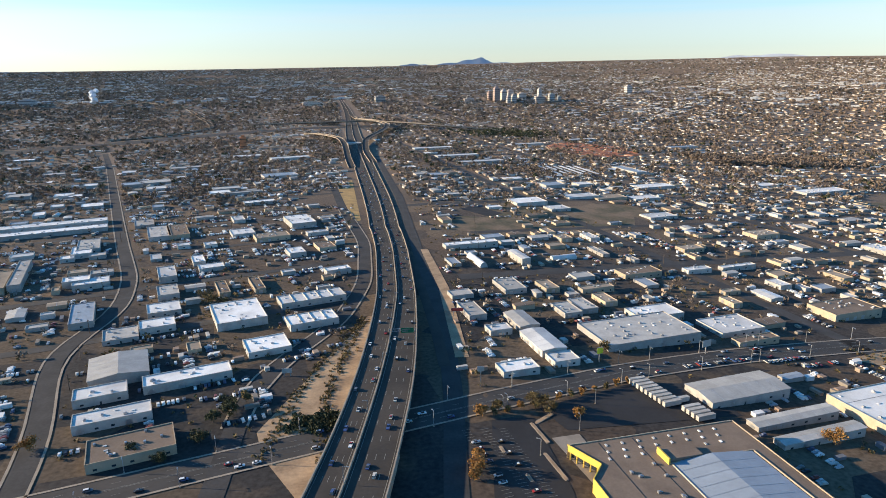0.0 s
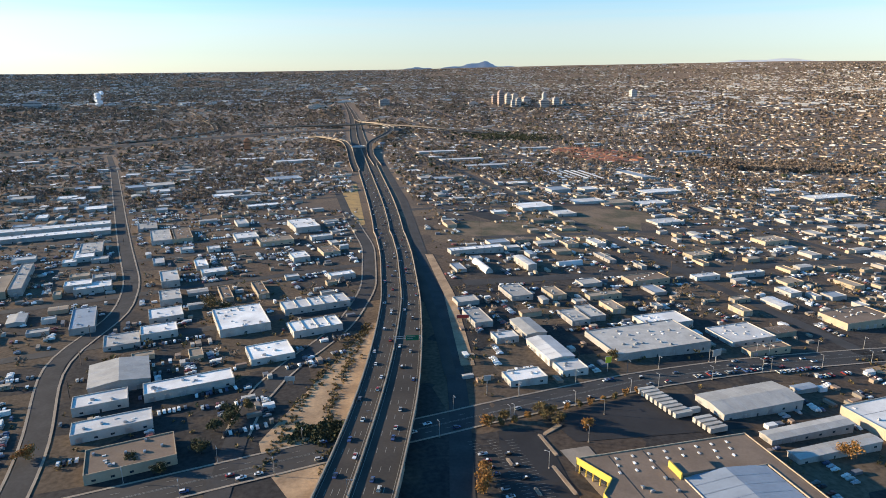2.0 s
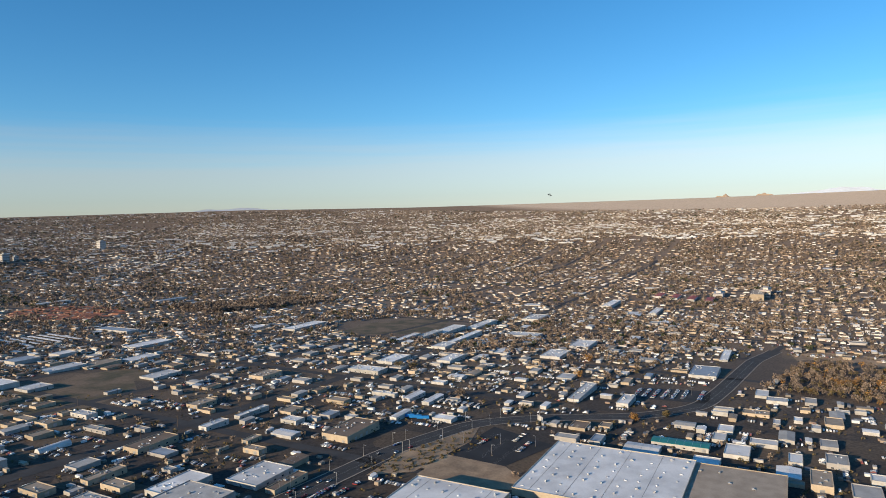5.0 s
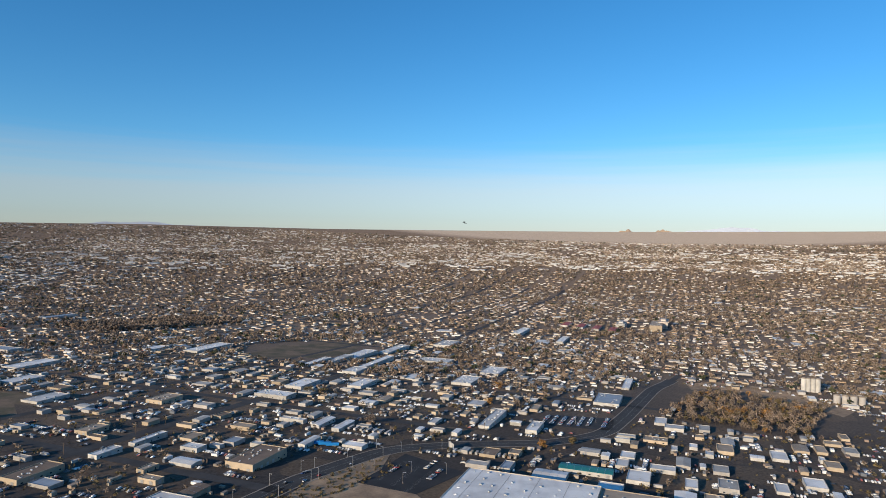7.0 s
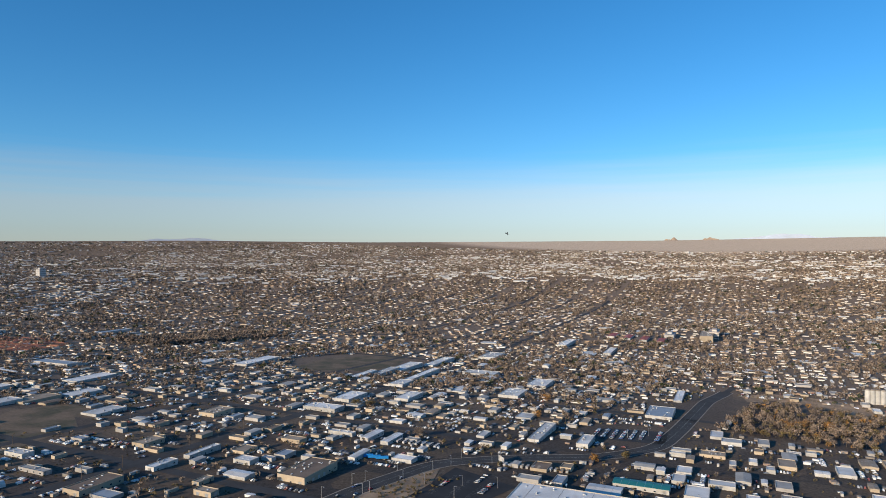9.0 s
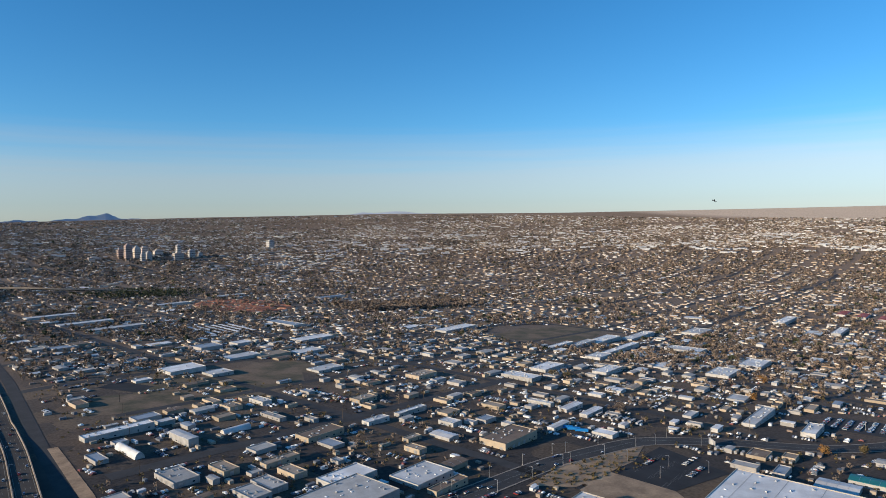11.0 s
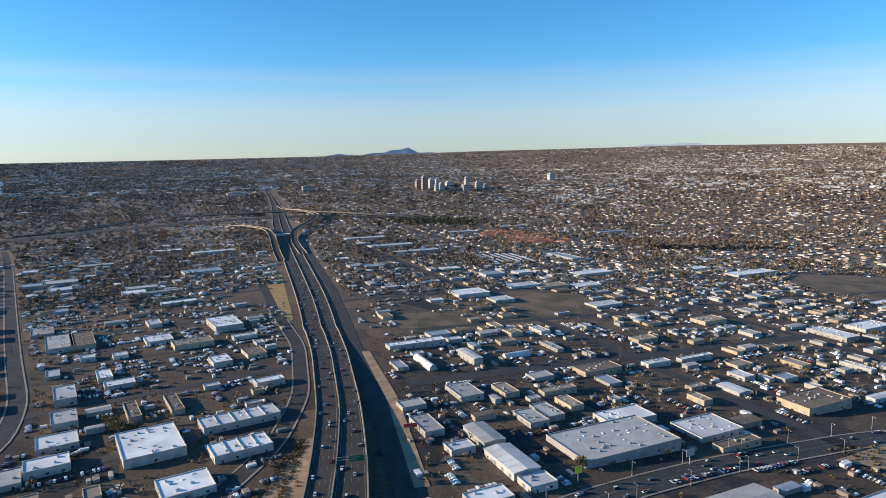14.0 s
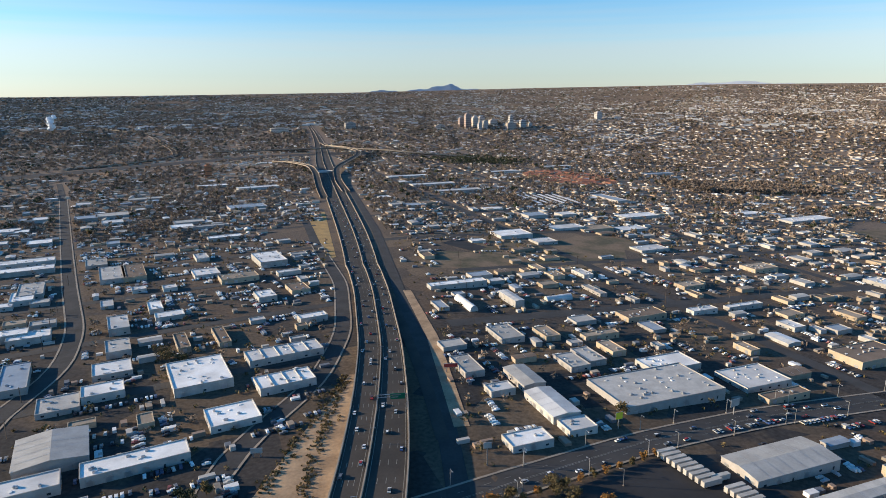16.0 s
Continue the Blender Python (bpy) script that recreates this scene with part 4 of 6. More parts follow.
def infill(count, region, rot, sizes, roofs, what, detail, spacing):
    made = tries = 0
    while made < count and tries < count * 60:
        tries += 1
        x, y = region(rng)
        l, w = rng.uniform(*sizes), rng.uniform(0.4, 0.8)
        w *= l
        if not (off_roads(x, y, w / 2) and clear_of_open(x, y) and free(x, y, l / 2 + spacing)):
            continue
        building(x, y, l, w, rot - rng.choice((0, 0, 90)), rng.uniform(2.1, 3.3), rng.choice(roofs), rng.choice(("flat", "flat", "gable")), None, detail, "small buildings of the town", what)
        made += 1


infill(155, lambda r: (r.uniform(-480, 0), r.uniform(260, 1100)), 22, (7, 17), ["white", "grey", "tan", "brown", "grey", "blue", "grey"], "workshop", 0.2, 2.0)
infill(50, lambda r: (r.uniform(385, 650), r.uniform(50, 220)), 14, (8, 22), ["white", "white", "tan", "grey"], "depot", 0.2, 1.5)
infill(210, lambda r: (r.uniform(40, 620), r.uniform(210, 900)), 14, (7, 19), ["white", "grey", "tan", "grey", "brown", "tan", "blue"], "shop", 0.2, 2.0)
infill(90, lambda r: (r.uniform(400, 1000), r.uniform(60, 700)), 14, (7, 20), ["white", "grey", "tan", "grey", "white", "brown"], "storehouse", 0.1, 2.5)


# ---- far houses and trees of the town ----
gen = np.random.default_rng(3)
foot = np.array(FOOT)


def keep_clear(x, y, margin):
    ok = np.ones(len(x), bool)
    for fx, fy, fl, fw, fr in foot:
        dx, dy = x - fx, y - fy
        c, s = math.cos(fr), math.sin(fr)
        ok &= ~((abs(dx * c + dy * s) < fl / 2 + margin) & (abs(-dx * s + dy * c) < fw / 2 + margin))
    for (a, b2), r in OPEN:
        ok &= np.hypot(x - a, y - b2) > r
    ok &= ~((x > np.interp(y, FY, F_LEFT) - 15) & (x < np.interp(y, FY, F_RIGHT) + 22))
    ok &= (abs(y - np.interp(x, ART_X, ART_Y)) > 13 + margin) | (x > 875)
    ok &= abs(y - np.interp(x, [-1300, -764, -605, -440, -250, -100, 300, 900, 2200], [1000, 1270, 1420, 1600, 1760, 1790, 1700, 1600, 1500])) > np.where(x < 0, 62, np.where(x < 1500, 20, 0))
    u, v = x * U.x + y * U.y, x * V.x + y * V.y
    right = x > 0
    for k in (420, 545, 680, 820, 960, 1110, 1280, 1460):
        ok &= ~(right & (abs(v - k) < 6 + margin))
    for k in (330, 520, 700, 960, 1220, 1500, 1850):
        ok &= ~(right & (abs(u - k) < 7 + margin))
    ul, vl = x * UL.x + y * UL.y, x * VL.x + y * VL.y
    for k in (385, 470, 560, 650, 760, 880, 1010):
        ok &= ~((x < 0) & (abs(vl - k) < 5 + margin) & (ul > -270))
    sx = np.interp(y, [100, 226, 287, 347, 402, 460, 671, 842, 1054, 1250], [-105, -136, -160, -177, -172, -189, -284, -359, -452, -543])
    ok &= ~((x < 0) & (y < 1330) & (abs(x - sx) < 8 + margin))
    return ok


def sector(x, y, r0, r1):
    r, b2 = np.hypot(x, y - 30), np.degrees(np.arctan2(x, y - 30))
    return (r >= r0) & (r < r1) & (b2 > -42) & (b2 < 104)


def house_rows(r0, r1, du, dv, jitter, keep):
    """Rows of house plots; from one district to the next the rows turn by a right angle."""
    n = int(r1 / du) + 1
    us, vs = np.meshgrid(np.arange(-n, n) * du, np.arange(-int(r1 / dv) - 1, int(r1 / dv) + 1) * dv)
    side = np.where((np.arange(us.shape[1])[None, :] % 2) == 0, 0.24, -0.24) * dv
    xs, ys2 = [], []
    for turned in (0, 1):
        u = (us + gen.normal(0, jitter, us.shape)).ravel()
        v = (vs + side + gen.normal(0, jitter, us.shape)).ravel()
        if turned:
            u, v = v, u
        x, y = u * U.x + v * V.x, u * U.y + v * V.y
        cell = np.sin(np.floor(u / 260) * 12.9898 + np.floor(v / 190) * 78.233) * 43758.5453
        cell -= np.floor(cell)
        ok = sector(x, y, r0, r1) & (gen.random(len(x)) < keep) & ((cell > 0.6) == bool(turned))
        x, y = x[ok], y[ok]
        wood = np.array([noise.noise(Vector((a / 190, c / 190, 8))) + 0.5 * noise.noise(Vector((a / 60, c / 60, 4))) for a, c in zip(x, y)])
        ok = gen.random(len(x)) < np.clip(1.05 + 1.5 * wood, 0.25, 1)
        x, y = x[ok], y[ok]
        ok = keep_clear(x, y, 3)
        xs.append(x[ok])
        ys2.append(y[ok])
    return np.concatenate(xs), np.concatenate(ys2)


def houses(name, x, y, size, wall, roof, flat, label):
    """Many houses: walls, eaves and gabled or flat roofs."""
    n = len(x)
    l, w = gen.uniform(0.8, 1.5, n) * size, gen.uniform(0.55, 0.85, n) * size
    h = gen.uniform(1.5, 2.1, n)
    rise = np.where(gen.random(n) < flat, 0.2, gen.uniform(0.8, 1.5, n))
    turn = radians(14) + np.where(gen.random(n) < 0.5, 0, math.pi / 2) + gen.normal(0, 0.04, n)
    c, s = np.cos(turn), np.sin(turn)
    z = land(x, y)
    base = np.array([(-.5, -.5, 0), (.5, -.5, 0), (.5, .5, 0), (-.5, .5, 0), (-.5, -.5, 1), (.5, -.5, 1), (.5, .5, 1), (-.5, .5, 1)])
    eave = np.array([(-.53, -.56), (.53, -.56), (.53, .56), (-.53, .56)])
    V3 = np.zeros((n, 14, 3))
    for k in range(8):
        px, py = base[k, 0] * l, base[k, 1] * w
        V3[:, k] = np.stack([x + px * c - py * s, y + px * s + py * c, z - 1.0 + base[k, 2] * (h + 1.0)], -1)
    for k in range(4):
        px, py = eave[k, 0] * l, eave[k, 1] * w
        V3[:, 8 + k] = np.stack([x + px * c - py * s, y + px * s + py * c, z + h - 0.1], -1)
    for k, e2 in enumerate((-.53, .53)):
        px = e2 * l
        V3[:, 12 + k] = np.stack([x + px * c, y + px * s, z + h + rise], -1)
    quads = [(0, 1, 5, 4), (1, 2, 6, 5), (2, 3, 7, 6), (3, 0, 4, 7), (8, 9, 13, 12), (10, 11, 12, 13)]
    tris = [(11, 8, 12), (9, 10, 13)]
    off = (np.arange(n) * 14)[:, None]
    faces = [tuple(f) for q in quads for f in (off + np.array(q)).tolist()] + [tuple(f) for q in tris for f in (off + np.array(q)).tolist()]
    index = np.concatenate([np.repeat([0, 0, 0, 0, 1, 1], n), np.repeat([0, 0], n)])
    return mesh_thing(name, V3.reshape(-1, 3).tolist(), faces, [wall, roof], index, label, "houses", "stuff")


def crowns(name, x, y, height, spread, leaves, mat, label, category="trees", size=0.34, base=0.25):
    """Many tree crowns, each of scattered leaf clumps with gaps between, on a thin trunk."""
    n = len(x)
    z = land(x, y)
    h = height * gen.uniform(0.65, 1.3, n)
    r = spread * gen.uniform(0.65, 1.35, n)
    d = gen.normal(0, 1, (n, leaves, 3))
    d /= np.linalg.norm(d, axis=-1, keepdims=True)
    d *= gen.uniform(0.45, 1.0, (n, leaves, 1))
    mid = np.stack([x, y, z + h * (0.5 + base / 2)], -1)[:, None, :]
    half = np.stack([r, r, h * (0.5 - base / 2)], -1)[:, None, :]
    p = mid + d * half
    a = gen.normal(0, 1, (n, leaves, 3))
    a /= np.linalg.norm(a, axis=-1, keepdims=True)
    q = np.cross(a, gen.normal(0, 1, (n, leaves, 3)))
    q /= np.linalg.norm(q, axis=-1, keepdims=True)
    k = (r[:, None, None] * size) * gen.uniform(0.6, 1.4, (n, leaves, 1))
    tri = np.stack([p + a * k, p - a * k * 0.6 + q * k, p - a * k * 0.5 - q * k * 0.9], 2).reshape(-1, 3)
    m = len(tri)
    t0 = np.stack([x, y, z - 0.3], -1)
    wv = np.stack([r * 0.06, np.zeros(n), np.zeros(n)], -1)
    top = np.stack([x, y, z + h * 0.6], -1)
    trunk = np.stack([t0 - wv, t0 + wv, top, t0 - wv[:, [1, 0, 2]], t0 + wv[:, [1, 0, 2]], top], 1).reshape(-1, 3)
    verts = np.concatenate([tri, trunk])
    faces = np.arange(len(verts)).reshape(-1, 3)
    index = np.concatenate([np.zeros(m // 3, int), np.ones(len(trunk) // 3, int)])
    return mesh_thing(name, verts.tolist(), faces.tolist(), [mat, "bark"], index, label, category, "stuff")


def cull_near(x, y):
    """Houses of the plain begin past the workshops."""
    ok = ~((x > -340) & (x < 560) & (y < 720)) & ~((x > 0) & (x < 900) & (y < 330))
    return x[ok], y[ok]


hx, hy = cull_near(*house_rows(350, 1900, 13, 42, 1.8, 0.9))
houses("houses", hx, hy, 9.6, "house_wall", "house_roof", 0.45, "tan and white low houses in rows along the streets")
hx, hy = house_rows(1900, 2860, 16, 46, 4, 0.85)
houses("houses", hx, hy, 12, "house_wall", "house_roof", 0.6, "far pale low houses of the valley")
hx, hy = house_rows(600, 3000, 115, 140, 40, 0.5)
hx, hy = cull_near(hx, hy)
houses("big_roofs", hx, hy, 26, "wall_white", "roof_white", 1.0, "far white-roofed shops and schools among houses")
ang, rad = 2 * math.pi * gen.random(260), gen.random(260) ** 0.7
mx, my = 950 + rad * np.cos(ang) * 420, 2350 + rad * np.sin(ang) * 330
houses("big_roofs", mx, my, 24, "wall_white", "roof_white", 1.0, "far white-roofed warehouses below downtown")
ang, rad = gen.uniform(0, 2 * math.pi, 330), np.sqrt(gen.random(330))
houses("apartment_roofs", 395 + rad * np.cos(ang) * 85, 1315 + rad * np.sin(ang) * 120, 13, "wall_tan", "red_roof", 0.0, "red-brown roofed apartment blocks among trees")


def scatter(n, r0, r1, keep):
    r = np.sqrt(gen.uniform(r0 ** 2, r1 ** 2, n))
    b2 = np.radians(gen.uniform(-42, 104, n))
    x, y = r * np.sin(b2), 30 + r * np.cos(b2)
    dens = np.array([noise.noise(Vector((a / 160, c / 160, 3))) for a, c in zip(x, y)])
    ok = (gen.random(n) < keep + 0.9 * dens) & keep_clear(x, y, 3)
    return x[ok], y[ok]


tx, ty = scatter(24000, 420, 1300, 0.5)
tx, ty = cull_near(tx, ty)
crowns("trees", tx, ty, 5.6, 3.0, 24, "leaf_bare", "bare brown winter trees between houses", size=0.36)
tx, ty = scatter(7000, 300, 1100, 0.3)
crowns("trees", tx, ty, 4.4, 2.0, 26, "leaf_bare", "bare grey-brown trees between workshops", size=0.3)
tx, ty = scatter(7500, 220, 1300, 0.24)
crowns("trees", tx, ty, 4.2, 1.9, 30, "leaf_olive", "olive and rust autumn trees between buildings", size=0.28)
tx, ty = scatter(20000, 1300, 2200, 0.6)
crowns("trees", tx, ty, 6.2, 4.4, 16, "leaf_bare", "bare brown winter trees of the valley", size=0.4)
tx, ty = scatter(5000, 800, 2600, 0.4)
crowns("trees", tx, ty, 5.5, 4.0, 14, "leaf_dark", "dark green trees of the valley", size=0.5)
tx, ty = scatter(24000, 2200, 2900, 0.7)
crowns("trees", tx, ty, 5.2, 4.6, 9, "leaf_bare", "far bare woods of the valley", size=0.6)
tx, ty = gen.normal(265, 60, 420), gen.normal(1640, 55, 420)
crowns("trees", tx, ty, 7, 3.4, 16, "leaf_dark", "dark evergreen park trees", size=0.42)
tx, ty = gen.uniform(560, 860, 420), gen.uniform(1130, 1270, 420)
crowns("trees", tx, ty, 9.5, 6.5, 40, "leaf_bare", "brown cottonwood grove", size=0.28)


# ---- grove beside the dirt track ----
for count, mat, tall, label in ((300, "leaf_bare", 7.5, "brown leafless cottonwoods of the grove"), (170, "leaf_olive", 6.0, "olive and rust cottonwoods of the grove"), (40, "leaf_orange", 6.5, "golden autumn trees of the grove")):
    tx, ty = gen.uniform(636, 815, count), gen.uniform(84, 212, count)
    ok = np.array([noise.noise(Vector((a / 30, c / 30, 1))) for a, c in zip(tx, ty)]) > -0.28
    crowns("trees", tx[ok], ty[ok], tall, tall * 0.42, 70, mat, label, size=0.2)

# ---- the plain towards the horizon: small roofs and woods ----
def rim_scatter(n, r0, r1, base=0.55, seed=5.0, west=99.0):
    """Places on the far plain, thinning out with distance; none on the bare mesa in the west."""
    table = np.linspace(r0, r1, 200)
    rise = (land(table * 0.6, 30 + table * 0.8) - 140) / table
    r = np.interp(gen.uniform(rise[0], rise[-1], n), rise, table)
    b2 = np.radians(gen.uniform(-40, 100, n))
    dens = np.array([noise.noise(Vector((a * 9, c / 70, seed))) for a, c in zip(b2, r)])
    edge = np.interp(np.degrees(b2), [-40, 20, 42, 58, 75, 100], [3466, 3455, 3430, 3290, 3210, 3230])
    ok = (gen.random(n) < base + 1.2 * dens) & (r < edge)
    return r[ok] * np.sin(b2[ok]), 30 + r[ok] * np.cos(b2[ok]), b2[ok]


def flecks(name, n, r0, r1, width, height, mat, label, category, base=0.55, seed=5.0):
    """Low wide blocks along the far streets."""
    x, y, b2 = rim_scatter(n, r0, r1, base, seed)
    m = len(x)
    z = land(x, y)
    small = np.interp(np.hypot(x, y - 30), [2700, 3470], [1.0, 0.45])
    w, h = gen.uniform(0.5, 1.5, m) * width / 2 * small, gen.uniform(0.6, 1.4, m) * height * small
    turn = gen.normal(0, 0.25, m) - b2
    tx, ty = np.cos(turn), np.sin(turn)
    P3 = np.zeros((m, 8, 3))
    for k, (a, d, t) in enumerate(((-1, -1, 0), (1, -1, 0), (1, 1, 0), (-1, 1, 0), (-1, -1, 1), (1, -1, 1), (1, 1, 1), (-1, 1, 1))):
        P3[:, k] = np.stack([x + tx * w * a - ty * w * d * 0.8, y + ty * w * a + tx * w * d * 0.8, z - 1 + t * (h + 1)], -1)
    off = (np.arange(m) * 8)[:, None]
    faces = [tuple(f) for q in ((0, 1, 5, 4), (1, 2, 6, 5), (3, 0, 4, 7), (4, 5, 6, 7)) for f in (off + np.array(q)).tolist()]
    mesh_thing(name, P3.reshape(-1, 3).tolist(), faces, [mat], None, label, category, "stuff")


flecks("houses", 90000, 2720, 3466, 9.5, 2.6, "house_roof", "tiny far houses towards the horizon", "houses")
flecks("big_roofs", 4200, 2600, 3460, 27.0, 3.6, "roof_white", "far white-roofed shops and schools towards the horizon", "houses", 0.35, 21.0)
tx, ty, _ = rim_scatter(12000, 2720, 3440, 0.5, 11.0)
crowns("trees", tx, ty, 3.6, 4.2, 5, "leaf_dark", "far dark woods towards the horizon", size=0.5, base=0.0)
tx, ty, _ = rim_scatter(60000, 2720, 3450, 0.6, 13.0)
crowns("trees", tx, ty, 3.2, 4.0, 5, "leaf_bare", "far woods towards the horizon", size=0.5, base=0.0)

# ---- far mountains ----
def mountain(bearing, elev, half, seed, label, mat="mountain"):
    """A ridge on the far rim, with a jagged outline, by bearing and height in degrees."""
    vs, fs, n, R = [], [], 40, 3480
    for i in range(n + 1):
        k = i / n * 2 - 1
        bb = radians(bearing + half * k)
        hgt = max(0, 1 - abs(k) ** 1.1) * (0.75 + 0.5 * noise.noise(Vector((k * 4, seed, 0)))) + 0.06 * noise.noise(Vector((k * 17, seed, 2)))
        top = float(skyline(bearing)) - 14 + max(0, hgt) * (140 + R * math.tan(radians(elev)) - float(skyline(bearing)) + 14)
        for rr, zz in ((R, top), (R - 30, 60), (R + 40, 60)):
            vs.append((rr * math.sin(bb), 30 + rr * math.cos(bb), zz))
    for i in range(n):
        a = i * 3
        fs += [(a, a + 1, a + 4, a + 3), (a + 3, a + 5, a + 2, a)]
    mesh_thing("mountain_backdrop", vs, fs, [mat], None, label, "mountain", "structure")


mountain(6.6, 1.25, 4.5, 1, "pale blue far mountain peak on the horizon")
mountain(1.4, 0.85, 2.6, 2, "dark blue far hill on the horizon")
mountain(30, 1.25, 7, 3, "pale blue far mesa on the horizon")
mountain(79.5, 1.4, 6, 4, "pale blue far mountain on the horizon")
mountain(71, 1.1, 1.3, 5, "small brown volcanic cone on the horizon", "desert")
mountain(74, 1.15, 1.3, 6, "small brown volcanic cone on the horizon", "desert")
mountain(78.1, 1.18, 1.3, 7, "small dark volcanic cone on the horizon", "desert")


# ---- towers of downtown and other tall buildings ----
WINDOW_BAND = shared("window_band", box_mesh(-0.5, 0.5, -0.5, 0.5, -0.5, 0.5), ["glass"])


def tower(x, y, w, d, h, mat, label, what="tower", rot=14, crown=""):
    """A tall building with window bands on each floor group, a roof cap and a plant room."""
    root = new(what, None)
    root.matrix_basis = pose(x, y, float(land(x, y)), 0, 0, rot)
    tagged(root, label, "building", "tall buildings")
    part("wall", box_mesh(-w / 2, w / 2, -d / 2, d / 2, -4, h), mat, root)
    part("roof_cap", box_mesh(-w / 2 - 0.4, w / 2 + 0.4, -d / 2 - 0.4, d / 2 + 0.4, h, h + 0.8), mat, root)
    part("plant_room", box_mesh(-w / 4, w / 4, -d / 4, d / 4, h + 0.8, h + 4.5), mat, root)
    n = max(2, int(h / 7))
    for i in range(n):
        ob = piece("window_band", WINDOW_BAND, root, 0, 0, h * (i + 0.6) / n)
        ob.scale = (w * 1.01, d * 1.01, h / n * 0.14)
    if crown == "pyramid":
        bm = bmesh.new()
        vs = [bm.verts.new(p) for p in ((-w / 2, -d / 2, h + 0.8), (w / 2, -d / 2, h + 0.8), (w / 2, d / 2, h + 0.8), (-w / 2, d / 2, h + 0.8), (0, 0, h + w * 0.6))]
        for i in range(4):
            bm.faces.new((vs[i], vs[(i + 1) % 4], vs[4]))
        part("pyramid_roof", bm, mat, root)
    return root


tower(382, 2580, 22, 19, 48, "tower_red", "red granite office tower with a pyramid roof", crown="pyramid")
tower(363, 2628, 18, 16, 28, "tower_red", "brown office tower with dark windows")
tower(415, 2606, 23, 18, 33, "tower_tan", "tan stepped office tower of downtown", crown="pyramid")
tower(446, 2553, 17, 15, 29, "tower_white", "white slab office tower of downtown")
tower(424, 2543, 15, 13, 24, "tower_white", "square white office tower of downtown")
tower(450, 2665, 24, 18, 28, "tower_tan", "grey tan office tower of downtown")
tower(492, 2639, 29, 18, 20, "tower_tan", "tan hotel block of downtown")
tower(543, 2539, 35, 19, 25, "tower_tan", "wide tan courthouse block of downtown")
tower(551, 2574, 14, 14, 47, "tower_white", "slim white office tower of downtown")
tower(600, 2585, 21, 17, 26, "tower_white", "white office block of downtown")
tower(634, 2595, 14, 11, 13, "tower_white", "small white office block of downtown")
tower(939, 2675, 25, 22, 30, "tower_white", "lone white apartment tower")
tower(-70, 2549, 38, 23, 20, "wall_grey", "dark brown office block far off")
tower(273, 2576, 39, 14, 10, "tower_tan", "long low tan office block")
tower(-1263, 2358, 51, 22, 19, "tower_white", "pale hospital block among trees")
tower(-320, 2472, 62, 26, 12, "tower_tan", "tan low office block far off")
tower(-302, 1303, 12, 12, 21, "wall_brick", "orange brick tower block above low houses")
tower(1385, 424, 60, 18, 13, "tower_tan", "tan long apartment block of five floors")
tower(1328, 495, 50, 18, 8, "tower_white", "white low apartment block of two floors")

# ---- white silos beside the dirt track ----
def silo(x, y, radius, height, mat, label):
    root = new("silo", None)
    root.matrix_basis = pose(x, y, float(land(x, y)))
    tagged(root, label, "silo", "row of silos")
    for name, r0, r1, z0, z1, m2 in (("shaft", radius, radius, -1, height, mat), ("cap", radius * 1.05, radius * 0.55, height, height + 1.2, "concrete")):
        bm = bmesh.new()
        bmesh.ops.create_cone(bm, cap_ends=True, segments=18, radius1=r0, radius2=r1, depth=z1 - z0, matrix=Matrix.Translation((0, 0, (z0 + z1) / 2)))
        part(name, bm, m2, root)


for i in range(4):
    silo(898 + i * 1.5 - 2, 108 + 7.5 - i * 5, 2.9, 16, "wall_white", "tall white concrete silo in a row")
for i in range(4):
    silo(858 + i * 2 - 4, 66 + 12 - i * 8, 3.6, 9, "wall_grey", "squat grey silo in a row")


